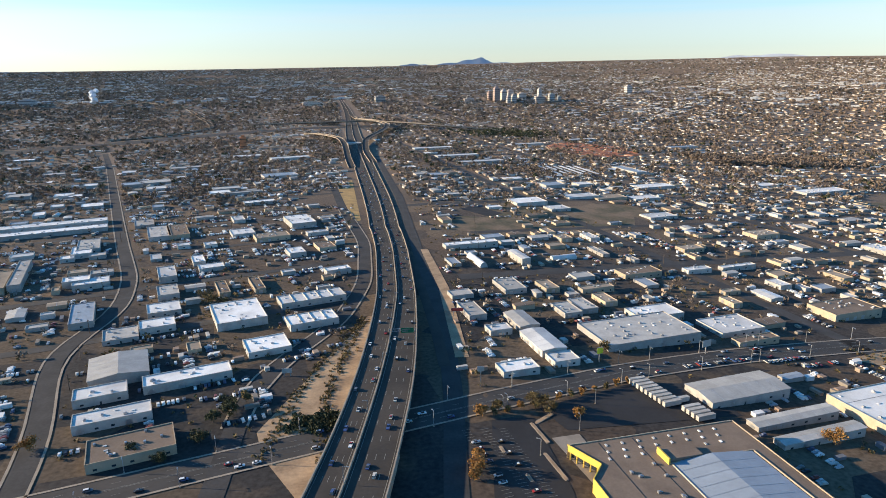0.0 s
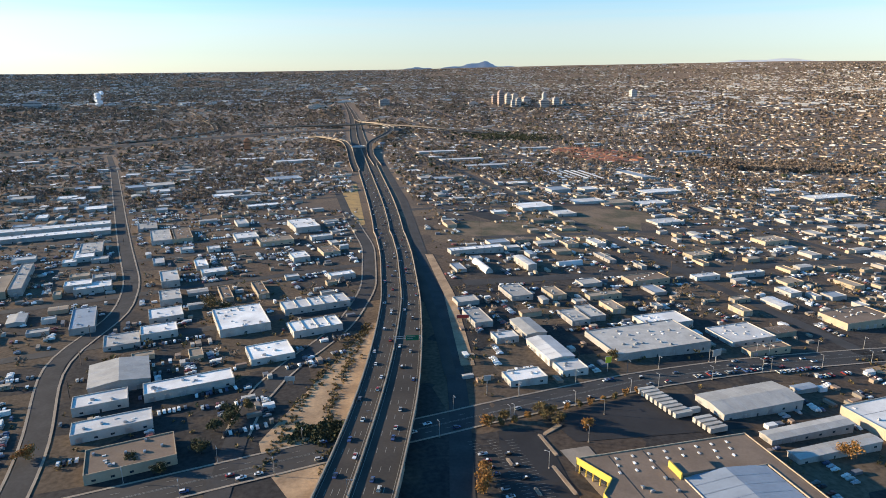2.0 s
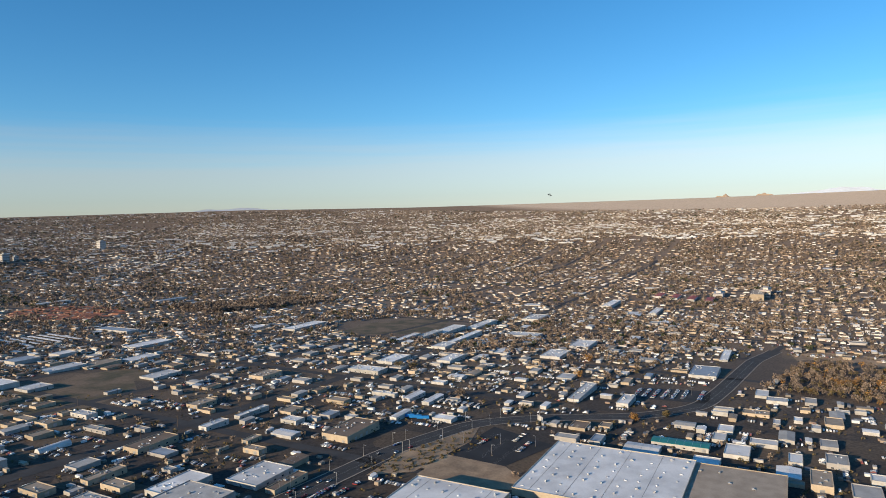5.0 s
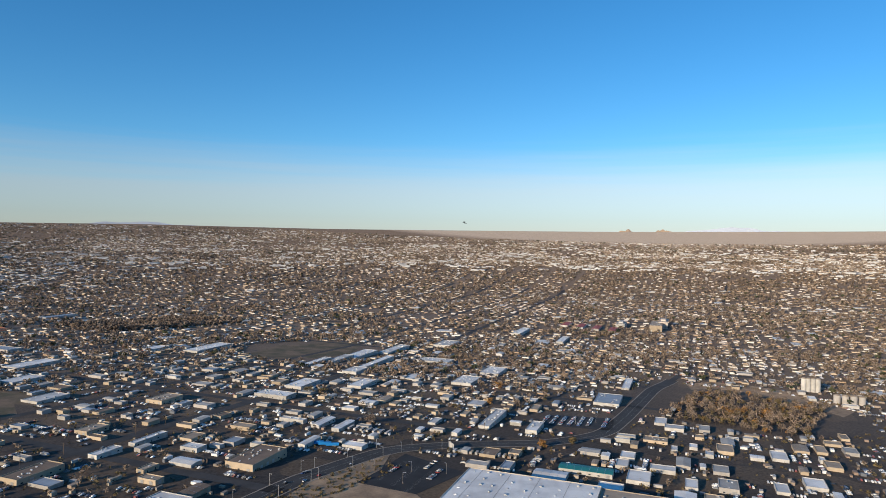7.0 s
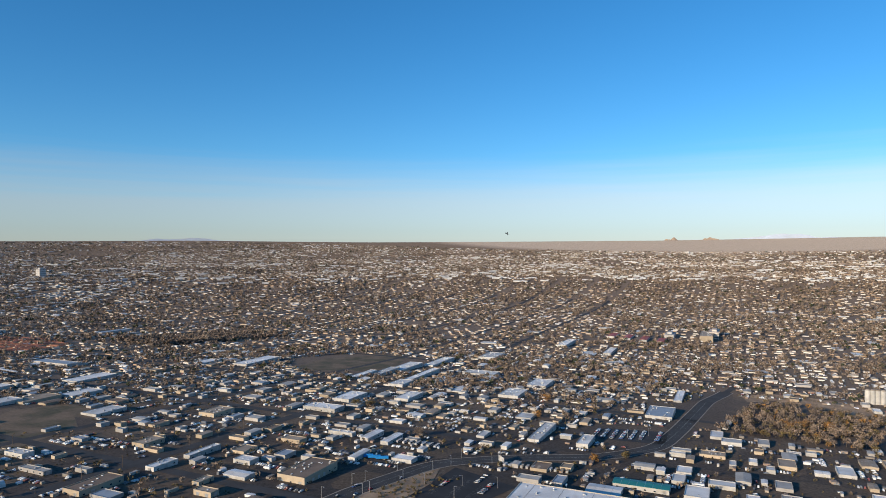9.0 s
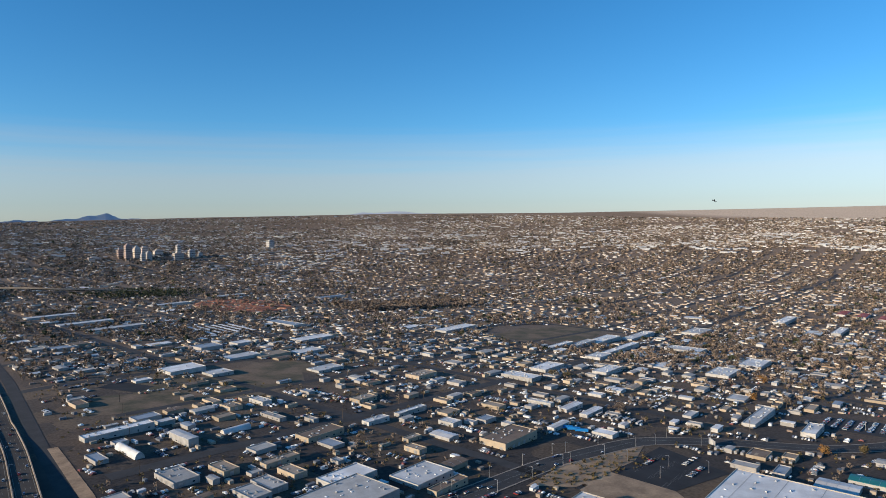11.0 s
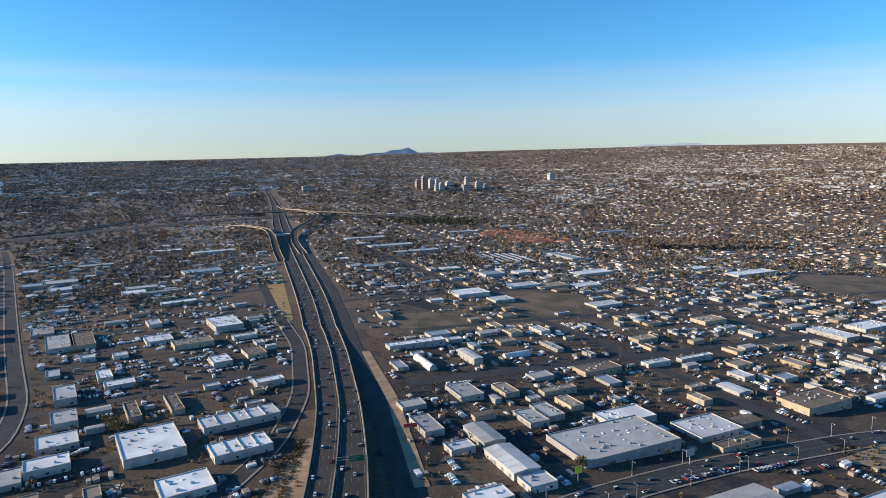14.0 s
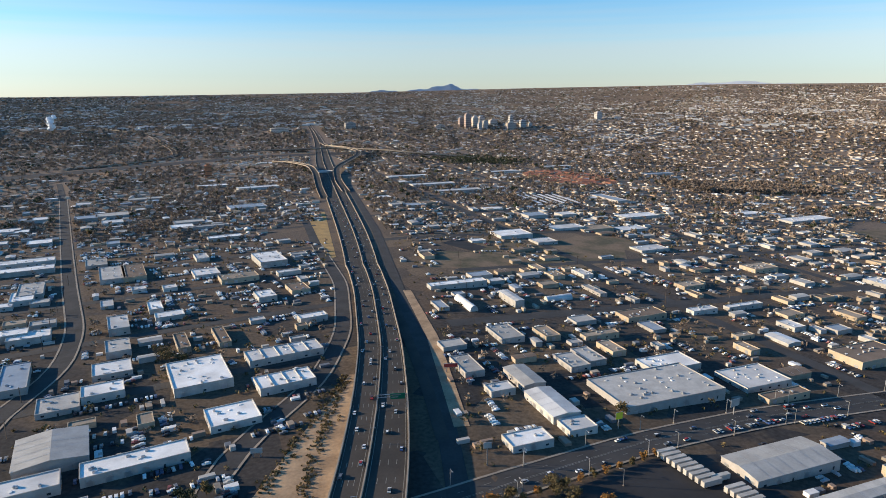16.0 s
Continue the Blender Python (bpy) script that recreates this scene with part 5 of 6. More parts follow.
# ---- interchange flyovers ----
def flyover(pts, width, heights, label):
    p = [Vector(q) for q in pts]
    line, hs = [], []
    for (a, b2), (h0, h1) in zip(zip(p, p[1:]), zip(heights, heights[1:])):
        n = max(2, int((b2 - a).length / 18))
        line += [a.lerp(b2, i / n) for i in range(n)]
        hs += [h0 + (h1 - h0) * i / n for i in range(n)]
    line.append(p[-1])
    hs.append(heights[-1])
    for _ in range(8):
        line = [line[0]] + [(line[i - 1] + line[i] * 2 + line[i + 1]) / 4 for i in range(1, len(line) - 1)] + [line[-1]]
    root = new("flyover", None)
    tagged(root, label, "flyover", "interchange ramps")
    for name, prof, mat in (("deck", ((-1, 0), (1, 0), (0.7, -2), (-0.7, -2)), "highway"), ("parapet", ((-1.0, -0.4), (-1.0, 1.3), (-0.95, 1.3), (-0.95, -0.4)), "concrete"), ("parapet", ((0.95, -0.4), (0.95, 1.3), (1.0, 1.3), (1.0, -0.4)), "concrete")):
        bm = bmesh.new()
        rows = []
        for i, q in enumerate(line):
            d = (line[min(i + 1, len(line) - 1)] - line[max(i - 1, 0)]).normalized()
            sd = Vector((d.y, -d.x)) * width / 2
            z = float(land(q.x, q.y)) + hs[i]
            rows.append([bm.verts.new((q.x + sd.x * k, q.y + sd.y * k, z + dz)) for k, dz in prof])
        for r0, r1 in zip(rows, rows[1:]):
            for k in range(4):
                bm.faces.new((r0[k], r0[(k + 1) % 4], r1[(k + 1) % 4], r1[k]))
        bmesh.ops.recalc_face_normals(bm, faces=bm.faces[:])
        part(name, bm, mat, root)
    for i in range(2, len(line) - 2, 3):
        if hs[i] > 4:
            q = line[i]
            z = float(land(q.x, q.y))
            bm = bmesh.new()
            box(bm, -1.2, 1.2, -1.2, 1.2, z - 1, z + hs[i] - 1.6)
            bmesh.ops.translate(bm, verts=bm.verts[:], vec=(q.x, q.y, 0))
            part("pier", bm, "concrete", root)
    return root


flyover([(-420, 1870), (-227, 1850), (-146, 1835), (-98, 1850), (-48, 1812), (96, 1726), (300, 1690)], 15, [4, 9, 11, 12, 12, 9, 3], "tan concrete flyover ramp across the freeway on piers")
flyover([(-150, 2150), (-120, 1980), (-70, 1870), (-26, 1700), (-28, 1600), (-49, 1464), (-70, 1383), (-58, 1185), (-40, 1060)], 12, [3, 8, 12, 13, 12, 10, 7, 3, 1], "tan curved concrete flyover ramp on piers")
flyover([(-215, 1545), (-183, 1513), (-120, 1390), (-100, 1250), (-82, 1080), (-70, 1000)], 11, [4, 8, 9, 7, 3, 1], "tan concrete ramp that joins the freeway")
flyover([(-1050, 2560), (-754, 2408), (-560, 1990), (-480, 1740), (-520, 1600), (-640, 1480)], 11, [1, 1, 4, 6, 4, 1], "pale concrete ramp curving off the crossing freeway")


# ---- cars ----
def profile_mesh(bm, outline, half, inset=0.0):
    """An upright outline of (y, z) points drawn out to both sides; points above the waist lean in."""
    left = [bm.verts.new((-(half - inset * k), y, z)) for y, z, k in outline]
    right = [bm.verts.new((half - inset * k, y, z)) for y, z, k in outline]
    n = len(outline)
    bm.faces.new(left)
    bm.faces.new(right[::-1])
    for i in range(n):
        j = (i + 1) % n
        bm.faces.new((left[i], right[i], right[j], left[j]))
    bmesh.ops.recalc_face_normals(bm, faces=bm.faces[:])


WHEEL_BM = bmesh.new()
bmesh.ops.create_cone(WHEEL_BM, cap_ends=True, segments=10, radius1=0.25, radius2=0.25, depth=0.18, matrix=Matrix.Rotation(math.pi / 2, 4, "Y"))
WHEEL = shared("wheel", WHEEL_BM, ["tyre"])
KINDS = {
    "sedan": ([(-2.3, 0.35, 0), (2.3, 0.35, 0), (2.3, 0.75, 0), (1.2, 0.92, 0), (-1.6, 0.95, 0), (-2.3, 0.85, 0)], [(1.25, 0.9, 0), (0.45, 1.42, 1), (-0.9, 1.44, 1), (-1.65, 0.93, 0)], "parked saloon car"),
    "suv": ([(-2.3, 0.4, 0), (2.3, 0.4, 0), (2.3, 0.95, 0), (1.2, 1.1, 0), (-2.3, 1.1, 0)], [(1.25, 1.05, 0), (0.6, 1.72, 1), (-2.0, 1.74, 1), (-2.28, 1.05, 0)], "sport utility car"),
    "pickup": ([(-2.8, 0.45, 0), (2.6, 0.45, 0), (2.6, 1.0, 0), (1.4, 1.12, 0), (-2.8, 1.08, 0)], [(1.4, 1.08, 0), (0.8, 1.78, 1), (-0.5, 1.8, 1), (-0.7, 1.06, 0)], "pickup truck"),
}


def car_model(kind, place):
    body, cabin, label = KINDS[kind]
    body, cabin = ([(p / UNIT, q / UNIT, k) for p, q, k in o] for o in (body, cabin))
    root = new("car" if kind != "pickup" else "pickup_truck", None)
    tagged(root, f"{label} on {place}", "car" if kind != "pickup" else "truck", "cars on " + place)
    bm = bmesh.new()
    profile_mesh(bm, body, 0.64)
    part("body", bm, "car_paint", root)
    bm = bmesh.new()
    profile_mesh(bm, cabin, 0.6, 0.11)
    glass = part("cabin_glass", bm, "glass", root)
    bm = bmesh.new()
    top = [c for c in cabin if c[2]]
    profile_mesh(bm, [(top[0][0] - 0.05, top[0][1] + 0.0, 1), (top[0][0] - 0.1, top[0][1] + 0.06, 1), (top[1][0] + 0.1, top[1][1] + 0.06, 1), (top[1][0] + 0.05, top[1][1], 1)], 0.61, 0.11)
    part("roof", bm, "car_paint", root)
    for sx in (-0.58, 0.58):
        for sy in (-1.0, 1.0):
            piece("wheel", WHEEL, root, sx, sy, 0.25)
    return root


def place_cars(spots, place):
    """Cars at (x, y, z, heading) spots: one of each kind is built, the rest are copies."""
    first = {}
    for x, y, z, rz in spots:
        kind = rng.choice(("sedan", "sedan", "suv", "suv", "pickup"))
        m = pose(x, y, z, 0, 0, rz)
        if kind in first:
            copy_thing(first[kind], m)
        else:
            first[kind] = car_model(kind, place)
            first[kind].matrix_basis = m


spots = []
for a, b2, n in ((sb_l, sb_r, 60), (nb_l, nb_r, 50)):
    for i in range(n):
        y = 190 + 800 * (i + rng.uniform(0.1, 0.9)) / n
        k = (rng.randrange(4) + 0.5) / 4
        l, r = np.interp(y, ys, a) + 1, np.interp(y, ys, b2) - 1
        dx = np.interp(y + 5, ys, a) - np.interp(y - 5, ys, a)
        x = float(l + (r - l) * k)
        spots.append((x, y, deck_height(y) + float(land(x, y)) + 0.03, -math.degrees(math.atan2(dx, 10))))
place_cars(spots, "the freeway")
spots = []
for i in range(46):
    q = rng.uniform(0.9, 6.6)
    k = int(q)
    a, b2 = Vector(ARTERIAL[k]), Vector(ARTERIAL[k + 1])
    d = (b2 - a).normalized()
    sd = Vector((d.y, -d.x)) * rng.choice((-5.4, -2, 2, 5.4))
    p = a.lerp(b2, q - k) + sd
    spots.append((p.x, p.y, float(land(p.x, p.y)) + 0.16, math.degrees(math.atan2(d.y, d.x)) - 90))
place_cars(spots, "the cross street")
spots = []
for row, (x0, y0) in enumerate(((524, 285), (528, 278), (532, 271), (536, 264), (540, 257), (544, 250), (552, 238))):
    for i in range(18):
        if rng.random() < 0.85:
            p = Vector((x0, y0)) + U * (i * 2.0)
            spots.append((p.x, p.y, float(land(p.x, p.y)) + 0.17, 14 + rng.choice((0, 180))))
for (x0, y0), n, step in (((38, 205), 7, 4.5), ((49, 200), 5, 8), ((330, 300), 5, 3), ((345, 285), 9, 3), ((335, 272), 8, 3), ((146, 300), 14, 2.7), ((192, 306), 12, 2.8), ((205, 300), 10, 2.8)):
    for i in range(n):
        if rng.random() < 0.75:
            p = Vector((x0, y0)) + (V if step > 4 else U) * (i * step)
            spots.append((p.x, p.y, float(land(p.x, p.y)) + 0.17, 104 if step > 4 else 14))
place_cars(spots, "the car park")


# ---- trailers, containers and buses ----
def trailer(x, y, rot, length, mat, label, what="trailer", h=2.9):
    root = new(what, None)
    root.matrix_basis = pose(x, y, float(land(x, y)) + 0.15, 0, 0, rot)
    tagged(root, label, what, "parked " + what + "s")
    a = length / 2
    bm = bmesh.new()
    box(bm, -a, a, -0.95, 0.95, 0.7 if what != "container" else 0.1, h if what != "container" else 1.9, bottom=True)
    bmesh.ops.bevel(bm, geom=bm.edges[:], offset=0.06, segments=1)
    part("body", bm, mat, root)
    if what != "container":
        for xx in (-a + 1.2, -a + 2.4, a - 1.5):
            for s in (-0.8, 0.8):
                ob = piece("wheel", WHEEL, root, xx, s, 0.36, 90)
                ob.scale = (1.4, 1.45, 1.45)
    else:
        for s in (-1, 1):
            part("end_door", box_mesh(s * a - 0.03, s * a + 0.03, -0.85, 0.85, 0.2, 1.8), "metal", root)
    if what == "bus":
        for s in (-1, 1):
            part("window_strip", box_mesh(-a + 0.6, a - 0.6, s * 0.96 - 0.02, s * 0.96 + 0.02, 1.4, 2.0), "glass", root)
        part("windscreen", box_mesh(a - 0.02, a + 0.03, -0.8, 0.8, 1.2, 2.1), "glass", root)
    return root


for i in range(9):
    p = Vector((114, 282)) + Vector((1.0, -2.75)) * i
    trailer(p.x, p.y, 14, 8.6, "wall_white", "white box trailer parked in a row")
for i in range(4):
    p = Vector((129, 256)) + Vector((0.9, -2.75)) * i
    trailer(p.x, p.y, 14, 8.6, "wall_white", "white box trailer parked in a row")
trailer(127, 263, 14, 8.6, "wall_white", "white box trailer beside a row of trailers")
for i in range(13):
    p = Vector((397, 298)) + Vector((18, -46)) * (i / 12)
    trailer(p.x, p.y, 14 + rng.uniform(-3, 3), 5.0, ("wall_tan", "wall_white", "wall_grey", "wall_tan")[i % 4], ("tan", "white", "grey", "tan")[i % 4] + " steel container in a row", "container")
for i in range(8):
    p = Vector((392, 400)) + Vector((10, -38)) * (i / 7)
    trailer(p.x, p.y, 14, 9.0, "wall_white", "white and teal city bus in the bus yard", "bus", 2.3)
for i in range(4):
    p = Vector((341, 388)) + Vector((2, -6)) * i
    trailer(p.x, p.y, -50, 9.5, "bluepaint", "bright blue truck in the yard", "truck", 2.5)
for i in range(16):
    p = Vector((640, 215)) + Vector((2.7, 0.4)) * i
    trailer(p.x, p.y - 10, 100, 5.0, "wall_white", "white box truck in a row", "truck", 2.2)


# ---- signs, gantry, lamps ----
def signpost(x, y, h, w, s, mat, label, posts=1, rot=0, lift=None):
    root = new("sign", None)
    root.matrix_basis = pose(x, y, float(land(x, y)) if lift is None else lift, 0, 0, rot)
    tagged(root, label, "sign")
    part("panel", box_mesh(-w / 2, w / 2, -0.15, 0.15, h - s, h, bottom=True), mat, root)
    part("panel_frame", box_mesh(-w / 2 - 0.12, w / 2 + 0.12, -0.1, 0.1, h - s - 0.12, h + 0.12, bottom=True), "metal", root)
    for i in range(posts):
        px = 0 if posts == 1 else (-w / 3 + 2 * w / 3 * i)
        part("post", box_mesh(px - 0.2, px + 0.2, 0.12, 0.5, -1, h - 0.2), "metal", root)
    return root


signpost(103, 305, 8, 3.2, 3.2, "yellow", "yellow square sign board on a post", rot=10)
signpost(164, 316, 8, 5.5, 3.5, "wall_white", "white billboard on a steel post", rot=20)
signpost(39, 278, 10, 3, 2.2, "wall_white", "white filling station price sign on a post")
signpost(402, 300, 5, 9, 4, "wall_white", "white billboard beside the road", 2, 60)
signpost(36, 368, 5, 7, 2, "red", "red and white sign board on a shed", 2)
signpost(-52, 296, 4, 4.5, 2, "wall_white", "white sign board beside the frontage road", 2)
gantry = new("sign_gantry", None)
gz = deck_height(318)
gantry.matrix_basis = pose(0, 318, gz)
tagged(gantry, "grey steel gantry with a green road sign over the freeway", "gantry")
gl, gr = float(np.interp(318, ys, nb_l)), float(np.interp(318, ys, nb_r))
for x in (gl + 0.2, gr - 0.2):
    part("post", box_mesh(x - 0.2, x + 0.2, -0.2, 0.2, 0, 7.5), "metal", gantry)
for z in (6.2, 7.4):
    part("beam", box_mesh(gl, gr, -0.12, 0.12, z, z + 0.2, bottom=True), "metal", gantry)
sign = part("sign_panel", box_mesh(gr - 7.5, gr - 1.0, -0.3, -0.15, 5.3, 8.0, bottom=True), "green", gantry, "green road sign panel")
for i, (a, w) in enumerate(((0.5, 4.2), (0.5, 3.0))):
    part("lettering_bar", box_mesh(gr - 7.0, gr - 7.0 + w, -0.34, -0.3, 7.1 - i * 1.0, 7.5 - i * 1.0, bottom=True), "paint", sign)

LAMP_POLE = shared("pole", box_mesh(-0.09, 0.09, -0.09, 0.09, 0, 7.2), ["metal"])
LAMP_ARM = shared("arm", box_mesh(-0.07, 0.07, 0, 1.8, 7.0, 7.1, bottom=True), ["metal"])
LAMP_HEAD = shared("lamp_head", box_mesh(-0.2, 0.2, 1.4, 2.0, 6.85, 7.02, bottom=True), ["metal"])
LAMP_BASE = shared("base", box_mesh(-0.26, 0.26, -0.26, 0.26, 0, 0.5), ["concrete"])


def street_lamp(x, y, rz, z=None):
    root = new("street_lamp", None)
    root.matrix_basis = pose(x, y, float(land(x, y)) if z is None else z, 0, 0, rz)
    tagged(root, "grey steel street lamp on a concrete base", "lamp", "street lamps")
    for n, me in (("base", LAMP_BASE), ("pole", LAMP_POLE), ("arm", LAMP_ARM), ("lamp_head", LAMP_HEAD)):
        piece(n, me, root, 0, 0, 0)


for k in range(1, 8):
    a, b2 = Vector(ARTERIAL[k]), Vector(ARTERIAL[k + 1])
    d = (b2 - a).normalized()
    for i in range(int((b2 - a).length / 32) + 1):
        for s in (-1, 1):
            p = a + d * (32 * i + (8 if s > 0 else 22)) + Vector((d.y, -d.x)) * s * 8.9
            if abs(p.x + 10) > 22:
                street_lamp(p.x, p.y, math.degrees(math.atan2(d.y, d.x)) + (0 if s > 0 else 180))
for y in range(200, 700, 45):
    x = float(np.interp(y, ys, sb_r)) + 0.5
    street_lamp(x, y, 90 if (y // 45) % 2 else -90, deck_height(y) + float(land(x, y)))
for x, y in ((55, 222), (88, 262), (75, 240), (325, 310), (340, 290), (318, 280), (352, 270), (546, 262), (565, 250)):
    street_lamp(x, y, rng.uniform(0, 360))


# ---- car park lines, islands and the store's entrance ----
def stall_lines(x0, y0, count, pitch, length, axis, side, label):
    vs, fs = [], []
    for k in range(count):
        a = Vector((x0, y0)) + axis * (pitch * k)
        n = len(vs)
        for w in (a - axis * 0.07, a + axis * 0.07, a + axis * 0.07 + side * length, a - axis * 0.07 + side * length):
            vs.append((w.x, w.y, float(land(w.x, w.y)) + 0.2))
        fs.append((n, n + 1, n + 2, n + 3))
    mesh_thing("parking_lines", vs, fs, ["paint"], None, label, "road marking", "structure")


for x0 in (37.5, 45.0, 52.5):
    stall_lines(x0, 197, 24, 1.95, 3.4, V, U, "white painted parking bay lines on asphalt")
for y0, n in ((278, 19), (264, 19), (250, 19), (236, 17)):
    stall_lines(527 + (278 - y0) * 0.55, y0 - 2, n, 2.0, 3.6, U, V, "white painted parking bay lines on asphalt")
for k in range(4):
    stall_lines(308 + k * 3, 268 + k * 13, 22, 2.0, 3.4, U, V, "white painted parking bay lines on asphalt")
for i, (x, y, l, w, r) in enumerate(((58, 238, 16, 1.6, 104), (59, 215, 18, 1.6, 104), (41, 226, 1.4, 5, 14), (48, 208, 1.4, 5, 14), (62, 249, 12, 2.0, 40))):
    isle = new("traffic_island", None)
    isle.matrix_basis = pose(x, y, float(land(x, y)), 0, 0, r)
    tagged(isle, "kerbed concrete island in the car park", "island", "car park islands")
    bm = box_mesh(-l / 2, l / 2, -w / 2, w / 2, -0.3, 0.3)
    bmesh.ops.bevel(bm, geom=[e2 for e2 in bm.edges if abs(e2.verts[0].co.z - e2.verts[1].co.z) > 0.1], offset=0.45, segments=3)
    part("kerb", bm, "concrete", isle)
    part("soil", box_mesh(-l / 2 + 0.3, l / 2 - 0.3, -w / 2 + 0.3, w / 2 - 0.3, 0.2, 0.33), "dirt", isle)
patch("forecourt", [(62, 234), (74, 237), (80, 210), (83, 192), (74, 190), (68, 212)], "concrete", 0.22, "pale concrete forecourt of the store", "pavement")


def store(x, y, rot):
    """A wide store: brown roof behind a parapet, skylights in rows, and a yellow front folded in round the entrance."""
    root = new("store", None)
    root.matrix_basis = pose(x, y, float(land(x, y)), 0, 0, rot)
    tagged(root, "large brown-roofed store with tan walls and a yellow front", "building")
    plan = [(0, 0), (6.5, -14.5), (0, -21.5), (0, -56), (31, -56), (31, -20), (65, -20), (65, -56), (71, -56), (71, 0)]
    h = 5.4
    bm = bmesh.new()
    top = [bm.verts.new((px, py, h - 0.3)) for px, py in plan]
    under = [bm.verts.new((px, py, h - 0.8)) for px, py in plan]
    bm.faces.new(top)
    bm.faces.new(under[::-1])
    for k in range(len(plan)):
        j = (k + 1) % len(plan)
        bm.faces.new((top[k], under[k], under[j], top[j]))
    bmesh.ops.recalc_face_normals(bm, faces=bm.faces[:])
    part("roof", bm, "roof_brown", root)
    for k, (a, b2) in enumerate(zip(plan, plan[1:] + plan[:1])):
        a, b2 = Vector(a), Vector(b2)
        d = b2 - a
        front = k < 2
        bm = box_mesh(-0.15, d.length + 0.15, -0.15, 0.15, 3.0 if front else -1.5, h + (0.35 if front else 0.1), bottom=True)
        bm.transform(Matrix.Translation((a.x, a.y, 0)) @ Matrix.Rotation(math.atan2(d.y, d.x), 4, "Z"))
        part("fascia" if front else "wall", bm, "wall_yellow" if k in (0, 1, 2) else "wall_tan", root)
        if front:
            bm = box_mesh(0, d.length, 1.6, 1.8, 0.05, 3.4)
            bm.transform(Matrix.Translation((a.x, a.y, 0)) @ Matrix.Rotation(math.atan2(d.y, d.x), 4, "Z"))
            part("shop_front", bm, "glass", root)
            for i in range(5):
                p = a.lerp(b2, (i + 0.5) / 5)
                bm = bmesh.new()
                bmesh.ops.create_cone(bm, cap_ends=True, segments=10, radius1=0.28, radius2=0.28, depth=3.4, matrix=Matrix.Translation((p.x, p.y, 1.4)))
                part("column", bm, "wall_yellow", root)
    # raised yellow parapet before the hall
    part("raised_front", box_mesh(29.6, 30.2, -20.5, -12.5, h - 0.4, h + 2.2), "wall_yellow", root)
    part("raised_roof", box_mesh(30.2, 44, -19.5, -12.5, h - 0.4, h + 1.3), "roof_brown", root)
    for row in range(3):
        for k in range(8):
            piece("skylight", SKYLIGHT, root, 14 + k * 6.6 - row * 1.5, -3.5 - row * 4.2, h - 0.3, 0)
    for k in range(9):
        piece("rooftop_unit", ROOF_UNIT, root, 5 + rng.random() * 22, -18 - rng.random() * 34, h - 0.3, rng.choice((0, 90)))
    for px in (12, 26):
        part("roof_joint", box_mesh(px - 0.12, px + 0.12, -54, -1, h - 0.3, h - 0.22), "dark", root)


store(64.9, 220.6, 10)

# ---- utility poles ----
POLE = shared("pole", box_mesh(-0.12, 0.12, -0.12, 0.12, -0.5, 8.2), ["bark"])
CROSSARM = shared("crossarm", box_mesh(-0.9, 0.9, -0.07, 0.07, 7.5, 7.65, bottom=True), ["bark"])
for line, n in ((((-150, 290), (-262, 640)), 11), (((150, 470), (330, 520)), 7), (((180, 600), (420, 660)), 8), (((60, 440), (75, 620)), 6), (((430, 300), (560, 330)), 5)):
    for k in range(n):
        p = Vector(line[0]).lerp(Vector(line[1]), k / (n - 1))
        pole = new("utility_pole", None)
        pole.matrix_basis = pose(p.x, p.y, float(land(p.x, p.y)), 0, 0, rng.uniform(60, 120))
        tagged(pole, "brown wooden utility pole with a crossarm", "pole", "utility poles")
        piece("pole", POLE, pole, 0, 0, 0)
        piece("crossarm", CROSSARM, pole, 0, 0, 0)


